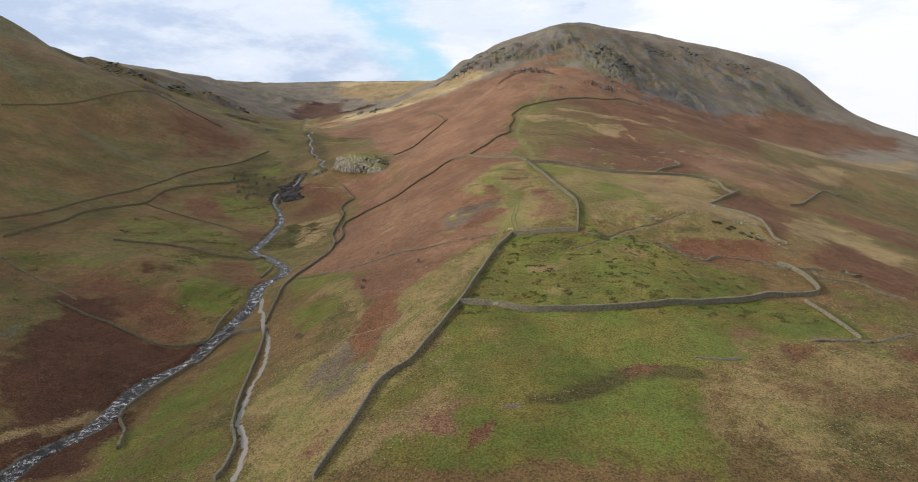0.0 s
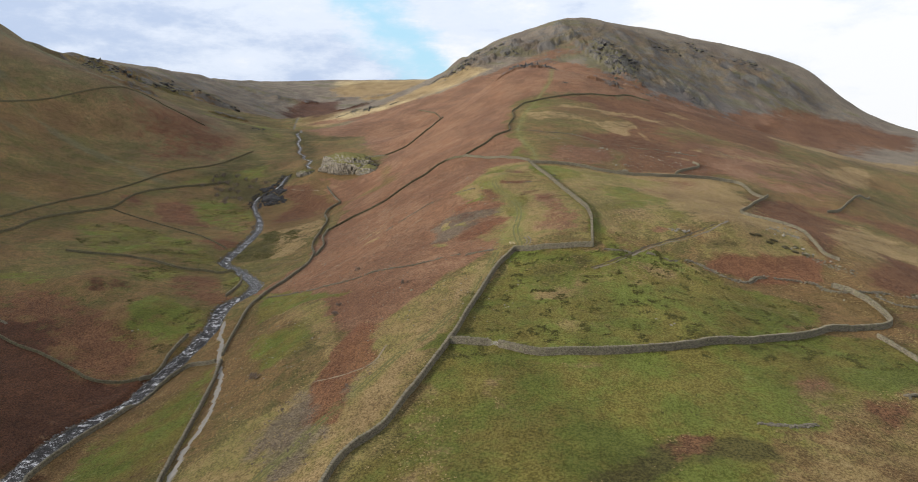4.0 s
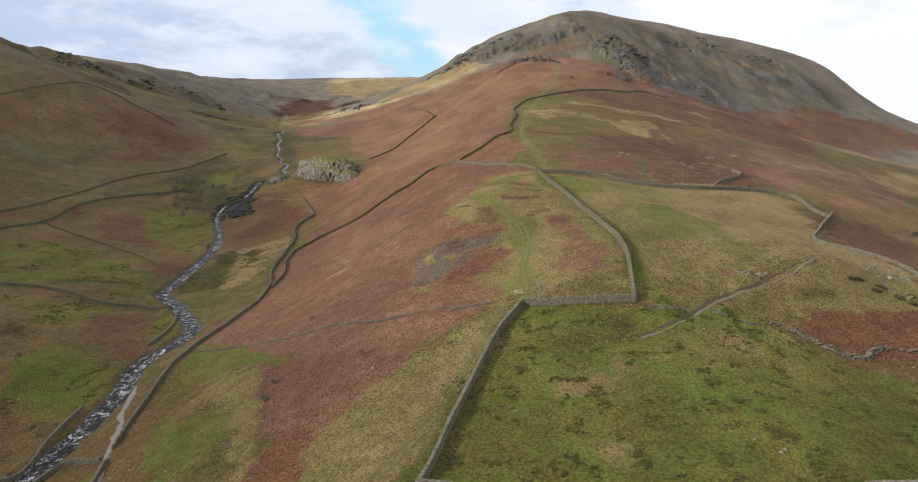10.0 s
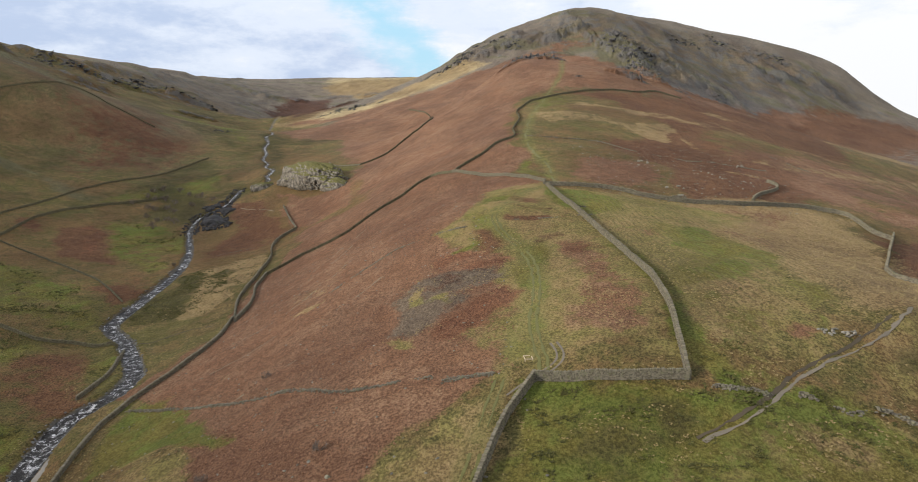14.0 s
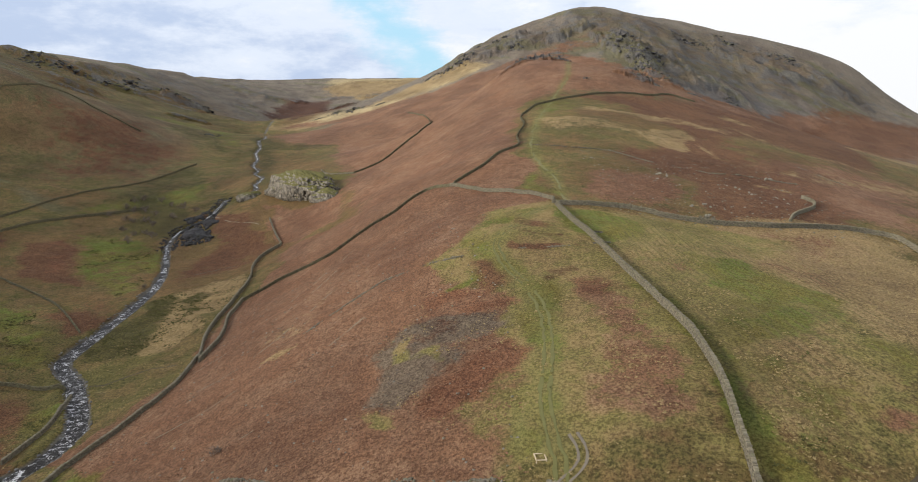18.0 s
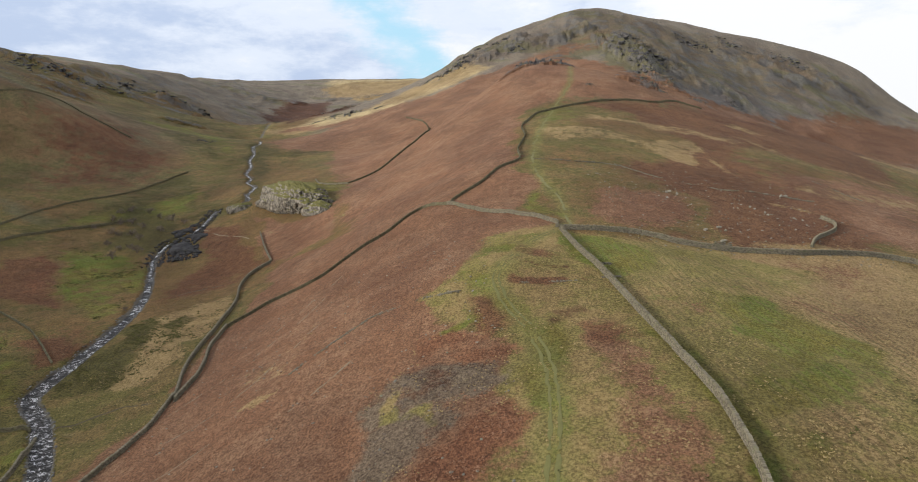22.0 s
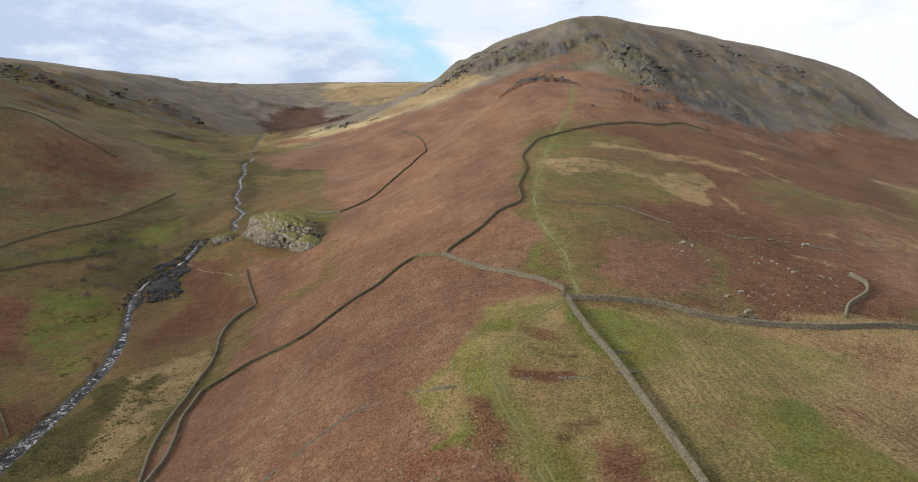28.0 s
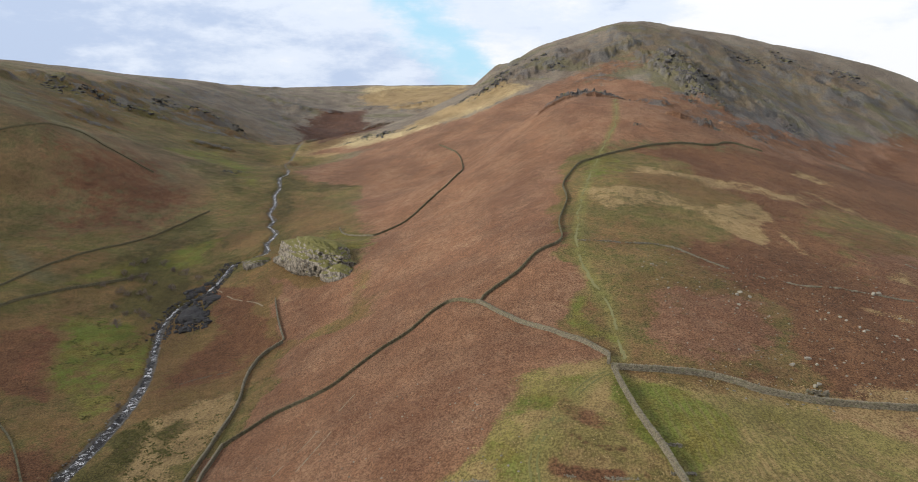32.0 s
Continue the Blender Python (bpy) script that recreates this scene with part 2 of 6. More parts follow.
GROUND = fell_ground()
TOR = turfed_rock("turfed_rock", (0.060, 0.052, 0.042), (0.245, 0.215, 0.172), 0.60)
FELL_ROCK = turfed_rock("fell_rock", (0.028, 0.026, 0.027), (0.108, 0.100, 0.094), 0.74, 0.35)
WALL_STONE = stone("wall_stone", (0.042, 0.036, 0.025), (0.235, 0.205, 0.150), 0.5)
COPE_STONE = stone("cope_stone", (0.072, 0.062, 0.043), (0.240, 0.210, 0.152), 0.5)
RUIN_STONE = stone("ruin_stone", (0.050, 0.043, 0.031), (0.205, 0.178, 0.132), 0.5)
BOULDER = stone("boulder_stone", (0.070, 0.063, 0.049), (0.245, 0.222, 0.180), 0.4, 3.0)
WET_ROCK = stone("wet_rock", (0.012, 0.011, 0.012), (0.058, 0.054, 0.054), 0.1, 1.6)
BED_ROCK = stone("bed_rock", (0.035, 0.033, 0.031), (0.210, 0.198, 0.184), 0.1, 3.0)
BRACKEN_LEAF = tuft("bracken_leaf", (0.098, 0.047, 0.026), (0.255, 0.142, 0.086))
STRAW_LEAF = tuft("straw_leaf", (0.150, 0.110, 0.045), (0.320, 0.240, 0.118))
RUSH_LEAF = tuft("rush_leaf", (0.032, 0.034, 0.009), (0.095, 0.086, 0.026))
BUSH_LEAF = tuft("bush_leaf", (0.058, 0.052, 0.026), (0.150, 0.130, 0.075))
HEATHER_LEAF = tuft("heather_leaf", (0.060, 0.043, 0.032), (0.150, 0.118, 0.094))
TWIG = tuft("bare_twig", (0.080, 0.063, 0.052), (0.200, 0.158, 0.128))
WATER = stream_water()
MOSSY_STONE = stone("mossy_stone", (0.042, 0.037, 0.022), (0.165, 0.142, 0.088), 0.6)


def trodden(name, dark, light, grain=3.0):
    k = Nodes(name, 0.95)
    n, m = k.noise(grain, 6, 0.7), k.noise(0.5, 3)
    k.bump(n, 0.6, 0.1)
    return k.done(k.mix(k.math("ADD", k.math("MULTIPLY", n, 0.6), k.math("MULTIPLY", m, 0.4)), dark, light))


GRAVEL = trodden("track_gravel", (0.100, 0.090, 0.076), (0.300, 0.270, 0.230))
EARTH = trodden("bare_earth", (0.110, 0.085, 0.055), (0.260, 0.205, 0.140))
RUT_GRASS = trodden("rut_grass", (0.064, 0.064, 0.020), (0.140, 0.130, 0.046), 1.5)
PATH_GRASS = trodden("path_grass", (0.090, 0.085, 0.032), (0.180, 0.164, 0.070), 1.5)
WORN_EARTH = trodden("worn_earth", (0.085, 0.070, 0.050), (0.190, 0.160, 0.120))
# dark strips: a footpath, a terrace edge and the shade of a cut bank
DARK_STRIP = trodden("dark_strip", (0.040, 0.031, 0.019), (0.115, 0.088, 0.055))
PALE_WOOD = timber("pale_wood", (0.36, 0.28, 0.18), (0.58, 0.48, 0.34))
GREY_WOOD = timber("grey_wood", (0.20, 0.18, 0.15), (0.42, 0.39, 0.34))

STREAM = [(-126, 20, 2), (-120, 120, 7), (-116.1, 165, 11.7), (-104, 204, 9.5), (-104.4, 264.4, 12.6), (-106.2, 378.6, 24.2), (-137.2, 433.2, 31.4), (-150.1, 561.9, 40.5), (-143.5, 628.4, 53.6), (-235.4, 1055.5, 86.7), (-290, 1400, 104)]
SPUR = [(-10, 0, 32), (0, 60, 33), (9.7, 144.1, 39.9), (-11.8, 250.5, 49.1), (21.2, 270.9, 57), (20.4, 272.7, 60.9), (9.7, 368.9, 68.9), (25.5, 367, 71.4), (19.6, 372.1, 73.2), (39.8, 405.7, 78.8), (4.2, 466.3, 79.6), (35.5, 497.2, 94.5), (44.7, 579.4, 108.3), (67, 634.9, 118.3), (87.2, 699.3, 138.4), (60.3, 795.3, 156.9)]
WEST_FLANK = [(0.1, 204.1, 45.9), (-26, 128, 33), (-80.9, 327.5, 27), (-76.4, 262.4, 21.1), (-69, 383.3, 33.8), (-74.8, 440.9, 36.8), (-79.7, 526.9, 44), (-68, 570, 62), (-112.9, 639, 64.5), (-60, 641, 72.2), (-15.6, 799.7, 102.2)]
EAST_SHELF = [(44.2, 258.3, 60), (92.5, 285, 63.9), (42.5, 248.5, 55.1), (122.1, 331.9, 61.9), (154.7, 384.1, 63.1), (238.3, 444.9, 57), (178.1, 371.1, 56.5), (120.5, 272, 54.1), (118.5, 223.8, 44.6), (91, 249.5, 50.6), (55.6, 212.2, 48.6), (96, 181, 41.8), (117.2, 408.7, 72.1), (88.8, 404.9, 73.5), (87.7, 455.5, 83.9), (73.7, 500.4, 92.8), (117.7, 513.6, 91.6), (351, 827.2, 86.3), (116.9, 673.8, 124.9)]
EAST_EDGE = [(88.7, 125, 34.6), (502.1, 760, 45.7), (301.5, 450, 29.5), (851.7, 1300, 72.1), (160, 0, 30), (700, 300, 10), (1400, 700, 10)]
WEST_FELL = [(-145, 350, 29), (-206.6, 762.3, 73.5), (-351, 758.1, 135.6), (-262.9, 430, 45.8), (-155.5, 225, 20.5), (-222.6, 330, 33.9), (-322.7, 700, 89.6), (-200, 100, 25), (-210, 0, 25)]
# last six spots: unseen high ground, added to keep the sun off the valley
WEST_CREST_AND_SHADE = [(-540.4, 850, 229), (-537.7, 900, 216), (-490, 870, 184), (-501, 892, 186), (-541, 960, 194), (-559.7, 1147.5, 194), (-637.4, 1460.6, 206), (-697.3, 1750, 229), (-796.1, 2200, 249), (-900, 700, 330), (-1100, 1300, 260), (-520, 320, 150), (-560, 60, 175), (-760, 300, 290), (-800, 0, 310), (-720, 560, 290), (-1100, 150, 380)]
CORRIE = [(-1023.7, 3000, 282.8), (-752.1, 3000, 275.6), (-553.8, 3000, 287.7), (-320.3, 2900, 279.1), (-97.9, 2700, 271.1), (-505, 2000, 131.1), (-463.7, 2500, 185.7), (-186.4, 1324.3, 126.5), (-252.7, 1150, 103.7), (-112.9, 1450, 149.7), (-32.7, 1650, 191.3), (-330, 1700, 108), (-255, 1550, 106), (-150, 1950, 135), (-20, 2150, 190), (-1600, 3200, 290), (-500, 4600, 250), (600, 4600, 230)]
FELL = [(218.8, 1301.1, 283.6), (9.9, 1916.3, 267.6), (389.5, 1340, 256.5), (562.7, 1330, 222.6), (627.4, 1325, 201), (723.6, 1310, 122), (1000, 1600, 66), (86.3, 1600, 279.2), (137.1, 1450, 281.9), (369.7, 950, 83.6), (394.9, 1150, 159.9), (240.2, 1100, 192.6), (588.8, 1150, 113.2), (500, 2200, 240), (1300, 2200, 60), (1500, 1200, 20)]
SPOTS = np.array(STREAM + SPUR + WEST_FLANK + EAST_SHELF + EAST_EDGE + WEST_FELL + WEST_CREST_AND_SHADE + CORRIE + FELL, float)
SOFT = 20.0


def spline(spots):
    """Weights of a smooth surface through the spot heights."""
    n = len(spots)
    gap = np.hypot(spots[:, None, 0] - spots[None, :, 0], spots[:, None, 1] - spots[None, :, 1])
    a = np.zeros((n + 3, n + 3))
    a[:n, :n] = np.sqrt(gap ** 2 + SOFT ** 2) - np.eye(n) * 1.5
    a[:n, n], a[:n, n + 1:] = 1, spots[:, :2] / 1000
    a[n:, :n] = a[:n, n:].T
    return np.linalg.solve(a, np.concatenate([spots[:, 2], [0, 0, 0]]))


WEIGHTS = spline(SPOTS)


def land(x, y):
    """Height of the smooth land at x, y (arrays)."""
    x, y = np.asarray(x, float), np.asarray(y, float)
    z = WEIGHTS[-3] + WEIGHTS[-2] * x / 1000 + WEIGHTS[-1] * y / 1000
    for (px, py, _), w in zip(SPOTS, WEIGHTS):
        z = z + w * np.sqrt((x - px) ** 2 + (y - py) ** 2 + SOFT ** 2)
    return z

# ---- land ----
def lattice(x, y, seed):
    """Smooth value noise from -1 to 1 on a unit lattice."""
    xi, yi = np.floor(x), np.floor(y)
    fx, fy = x - xi, y - yi
    fx, fy = fx * fx * fx * (fx * (6 * fx - 15) + 10), fy * fy * fy * (fy * (6 * fy - 15) + 10)

    def corner(a, b):
        h = (a.astype(np.int64) * 374761393 + b.astype(np.int64) * 668265263 + seed * 1442695041) & 0xFFFFFFFF
        h = ((h ^ (h >> 13)) * 1274126177) & 0xFFFFFFFF
        return ((h ^ (h >> 16)) & 0xFFFF) / 32767.5 - 1

    low = corner(xi, yi) * (1 - fx) + corner(xi + 1, yi) * fx
    high = corner(xi, yi + 1) * (1 - fx) + corner(xi + 1, yi + 1) * fx
    return low * (1 - fy) + high * fy


def fbm(x, y, size, octaves=4, seed=0, ridged=False):
    x, y = np.asarray(x, float) / size, np.asarray(y, float) / size
    total, gain = 0.0, 0.5
    for k in range(octaves):
        v = lattice(x + 17.3 * k, y - 9.1 * k, seed + k)
        total = total + gain * (1 - 2 * np.abs(v) if ridged else v)
        x, y, gain = x * 1.93 + 0.31 * y, y * 1.93 - 0.31 * x, gain * 0.5
    return total


def near_line(x, y, line):
    """Distance to a line on the plan, and how far along it the nearest place lies."""
    x, y = np.asarray(x, float), np.asarray(y, float)
    best, along, run = np.full(x.shape, 1e9), np.zeros(x.shape), 0.0
    for (ax, ay), (bx, by) in zip(line, line[1:]):
        length = math.hypot(bx - ax, by - ay)
        u = np.clip(((x - ax) * (bx - ax) + (y - ay) * (by - ay)) / length ** 2, 0, 1)
        d = np.hypot(x - ax - u * (bx - ax), y - ay - u * (by - ay))
        along = np.where(d < best, run + u * length, along)
        best, run = np.minimum(best, d), run + length
    return best, along


def smooth(a, b, v):
    u = np.clip((v - a) / (b - a), 0, 1)
    return u * u * (3 - 2 * u)


def rounded(line, step=2.0):
    """The line, rounded at its bends, with points about every step metres."""
    p = [np.array(q, float) for q in line]
    p = [2 * p[0] - p[1]] + p + [2 * p[-1] - p[-2]]
    out = []
    for a, b, c, d in zip(p, p[1:], p[2:], p[3:]):
        n = max(1, int(np.linalg.norm(c - b) / step))
        for k in range(n):
            u = k / n
            out.append(0.5 * (2 * b + (c - a) * u + (2 * a - 5 * b + 4 * c - d) * u ** 2 + (3 * b - a - 3 * c + d) * u ** 3))
    return out + [p[-2]]


PLAN = {
    "wall_spur_low": [(-28.2, 124.8), (-23.7, 144), (-19.6, 164.7), (-12.8, 172.9), (-7.9, 185), (0.2, 206.4), (6, 227.5), (14.6, 255.2), (20.9, 267.3)],
    "wall_cross": [(20.8, 266.7), (33.2, 263), (45, 260.5)],
    "wall_spur_mid": [(45, 260.5), (47.3, 273.6), (49.8, 288.6), (51, 305.7), (49.6, 328.9), (48.8, 338.7), (47.4, 353.2), (45.3, 369.8), (41.9, 386.7), (40.3, 404.6)],
    "wall_gate_left": [(39.6, 408.5), (39.2, 415.2), (26.9, 430.7), (14.1, 448.9), (5.6, 464.3)],
    "wall_ridge": [(-73.7, 441.9), (-59.5, 452.1), (-42.2, 453.2), (-28, 460.1), (-17, 465.8), (-4.8, 475), (5.6, 464.3), (8.4, 468.3), (18.3, 477.6), (25.9, 490.1), (35.6, 499.3), (37.2, 525.5), (43.1, 555.8), (44.2, 585.7), (55, 625.1), (67.9, 639.2), (88.2, 653.2), (118.6, 675.4), (143.7, 683), (156.3, 694.8), (179.2, 697.1)],
    "wall_gate_right": [(39.9, 406), (47.5, 405.1), (61.4, 405), (69.8, 403), (74.1, 401.6), (85.7, 400.2), (93.8, 400.3), (108.3, 400.1), (129.4, 405.5), (148, 403.6), (147.9, 385), (150.6, 377.8)],
    "wall_hook": [(155.9, 386.1), (133.6, 352.4), (119.8, 328.8), (126.9, 317.4), (133.6, 308.1), (129.9, 289.1), (128.4, 277.9), (131, 274.2)],
    "wall_field_a": [(-0.2, 205.8), (5.1, 203.8), (9.5, 202.3)],
    "wall_field_b": [(11.9, 201), (19.2, 196.6), (25.8, 195.5), (37.6, 196), (51.2, 198.3), (62.2, 202.6), (75.4, 205.9), (91.8, 212.9), (98.8, 217.8), (105, 219.6)],
    "wall_field_c": [(105, 219.6), (119.2, 224.8), (122.8, 235), (121.6, 246.3), (117.3, 250.7)],
    "ruin_mid": [(61.4, 258), (68.6, 255), (75.1, 256.7), (79.5, 253), (84.7, 248.3), (90.5, 248.5), (93.4, 251.6), (100.2, 253.5), (111.4, 252.5), (114, 247.5)],
    "ruin_mid2": [(112.6, 250.7), (116.7, 247.6), (132.1, 248.3), (146.4, 246.9)],
    "wall_low_right": [(111.3, 216.9), (112.5, 202.8), (113.1, 188.7)],
    "ruin_low": [(96.8, 182.2), (111, 185.9), (113.9, 185.2), (130.7, 192.3)],
    "wall_fold_far": [(274.3, 499.5), (196.5, 390.9), (179.2, 372.9)],
    "wall_fold_right": [(137.8, 444.8), (138.5, 436.9), (133, 427.3), (122.5, 417.1), (116.5, 408.1)],
    "ruin_upper": [(41.2, 497.2), (57.6, 499.2), (73, 501.1), (84.9, 489.5), (97.8, 479.2), (112.1, 475.8), (127.5, 475.9), (138.6, 475), (149.8, 474.5)],
    "wall_west_top": [(-393.5, 608.6), (-379.9, 669.6), (-368.8, 713.8), (-353.2, 751.1), (-348.9, 766.8), (-344.3, 796), (-334.6, 811.7), (-313.4, 808.2), (-292.2, 804.2), (-269.2, 798.2)],
    "wall_west_up": [(-267.1, 396.5), (-262.8, 418.1), (-260.6, 428.9), (-258.4, 481.9), (-248.4, 540.2), (-243.6, 624), (-218.9, 684.7), (-204.8, 752.1)],
    "wall_west_mid": [(-244.3, 367.8), (-244.9, 389.8), (-245.3, 404.7), (-243.1, 424.5), (-245.4, 458.2), (-229.8, 504.9), (-232.5, 547.4), (-223.5, 584.9), (-189.6, 625)],
    "wall_west_branch": [(-229.8, 504.9), (-191.3, 483.5), (-155.3, 457.5), (-127.1, 425.5)],
    "wall_west_low": [(-199, 394.4), (-174.6, 394.9), (-158.1, 393.3), (-138.5, 384.5), (-123.2, 384.1), (-109.4, 382.7)],
    "wall_west_bottom": [(-174.3, 292.3), (-156.1, 282.1), (-145.6, 278.5), (-131.5, 271.8), (-120.5, 266), (-105, 265.9)],
    "wall_bank": [(-104.4, 377.9), (-98.5, 357.1), (-98.8, 338.3)],
    "wall_stream_right": [(-78.4, 264.6), (-90.7, 269.6), (-95.9, 261.3), (-99.5, 242.3), (-103.4, 227.4), (-105, 214.2), (-104.1, 201.3), (-98.1, 191.5), (-92.3, 176)],
    "wall_track_low": [(-75.4, 261.8), (-70.3, 234.6), (-67, 212.7), (-62.3, 186.1), (-58.6, 170.3), (-57.4, 165.1), (-52.8, 153.4), (-51.4, 142.4), (-52, 137.5)],
    "wall_track_up": [(-77.6, 269.2), (-79.5, 286.4), (-81.5, 311.7), (-79.6, 328.6), (-73.6, 346.2), (-69.4, 365.3), (-70.6, 388)],
    "wall_fold_w": [(-69.6, 386.3), (-76.6, 414.3), (-77.9, 444.6), (-78.7, 469), (-85.5, 497.9), (-85.8, 517.3), (-79.6, 524.6)],
    "wall_fold_e": [(-68.2, 383), (-68.1, 402.4), (-73, 424.7), (-73.3, 441.8)],
    "wall_fold_top": [(-80, 528.1), (-88.9, 548.7), (-97.1, 570.6)],
    "ruin_west": [(-80.4, 325.3), (-60.6, 313), (-45.3, 302), (-37.2, 297.4), (-26.8, 291.8), (-16.5, 282.4)],
    "ruin_west_b": [(-15.8, 281.8), (-11.4, 279.5), (-2.3, 276.6), (3.2, 274.9)],
    "wall_arc": [(-60, 639.6), (-43, 647.3), (-31.3, 670), (-15.5, 711.6), (-12.8, 745.7), (-20.6, 843.5), (-46.1, 938.7)],
    "wall_arc_w": [(-87.3, 671.7), (-79.6, 653.5), (-60, 639.6)],
    "track": [(-47.2, 134.7), (-47.8, 142.1), (-49.6, 150.4), (-54.7, 163), (-56.9, 169.1), (-61.4, 195.1), (-63.7, 217.6), (-69.3, 242.9), (-77.4, 264.6), (-82.9, 283.9), (-85.8, 290.9), (-90, 308.2)],
    "wall_bank_low": [(-99.5, 295.6), (-100.9, 286.4), (-101, 277.7), (-101.7, 270.9), (-104.3, 265.3)],
}
STREAM_LINE = [(-124, 60), (-120, 120), (-116.2, 164.4), (-116, 177.6), (-109.3, 195), (-110.6, 221.5), (-107.8, 236.3), (-100.3, 252.6), (-100.5, 259.9), (-97.5, 275.8), (-94.6, 288.2), (-93, 301.4), (-95.4, 326.8), (-89.2, 339), (-90, 354.1), (-109.3, 388.2), (-121.3, 402.7), (-120.7, 424.1), (-122.4, 465.4), (-130.8, 505.6), (-149.3, 557.6), (-151, 583.8), (-143.8, 596.5), (-143, 623.5), (-143, 637), (-126, 642), (-133, 668), (-134, 690), (-146, 712), (-148, 729), (-159, 752), (-162, 776), (-172, 806), (-174, 826), (-187, 870), (-190, 906), (-235, 1055), (-290, 1400)]

LUSH_TRACK = [(22.8, 268), (23, 287), (25, 302), (27, 322), (25, 342), (21, 357), (19, 369), (20, 375), (22, 380), (27, 388), (33, 399), (39, 404)]
FELL_PATH = [(43, 411), (44, 416), (45.3, 445.7), (41.4, 471.8), (41.4, 498.5), (50.4, 558.6), (67.3, 635.3), (80.1, 678.3), (88.4, 704.5), (100, 780)]
WEST_PATH = [(-40, 160), (-24, 188), (-13.1, 204.3), (-3.4, 216.6), (7.5, 240.4), (13.5, 262.4), (15.2, 269.7), (19.1, 286.4), (23.8, 304.5)]
BANK_CUT = [(42.1, 247.0), (48.7, 250.7), (56.4, 256.0), (66.3, 265.1), (77.1, 272.3), (92.9, 284.7)]
TRACKS = {   # kind of verge, half width, line
    "lush_track": ("lush", 2.6, LUSH_TRACK), "fell_path": ("lush", 2.2, FELL_PATH), "west_path": ("lush", 1.8, WEST_PATH),
    "farm_track": ("gravel", 0.5, PLAN["track"]),
}
SHARP = rounded(BANK_CUT, 4)
ROCKY = [   # kind, soft edge, weight, outline on the plan
    ("rock", 80, 1, [(-9, 1189), (85, 1156), (170, 1105), (210, 1157), (146, 723), (209, 736), (424, 1081), (613, 1159), (654, 1187), (597, 1271), (478, 1309), (230, 1304), (97, 1322), (10, 1905)]),
    ("rock", 100, 1, [(-572, 1105), (-623, 1431), (-937, 2698), (-302, 1172), (-396, 1209), (-438, 1055), (-379, 801)]),
    ("rock", 120, 1, [(-939, 2789), (-705, 2788), (-473, 2046), (-313, 1209)]),
    ("scree", 52, 1, [(-8, 1101), (84, 1149), (90, 1178), (23, 1255), (-25, 1136)]),
    ("scree", 52, 1, [(214, 1104), (146, 723), (181, 695), (254, 1007), (235, 1097)]),
    ("rock", 10, 1, [(82, 1081), (124, 1138), (155, 1126), (160, 1086), (111, 1086)]),
    ("rock", 120, 0.8, [(-909, 2651), (-788, 2714), (-572, 2123), (-482, 1663)]),
]
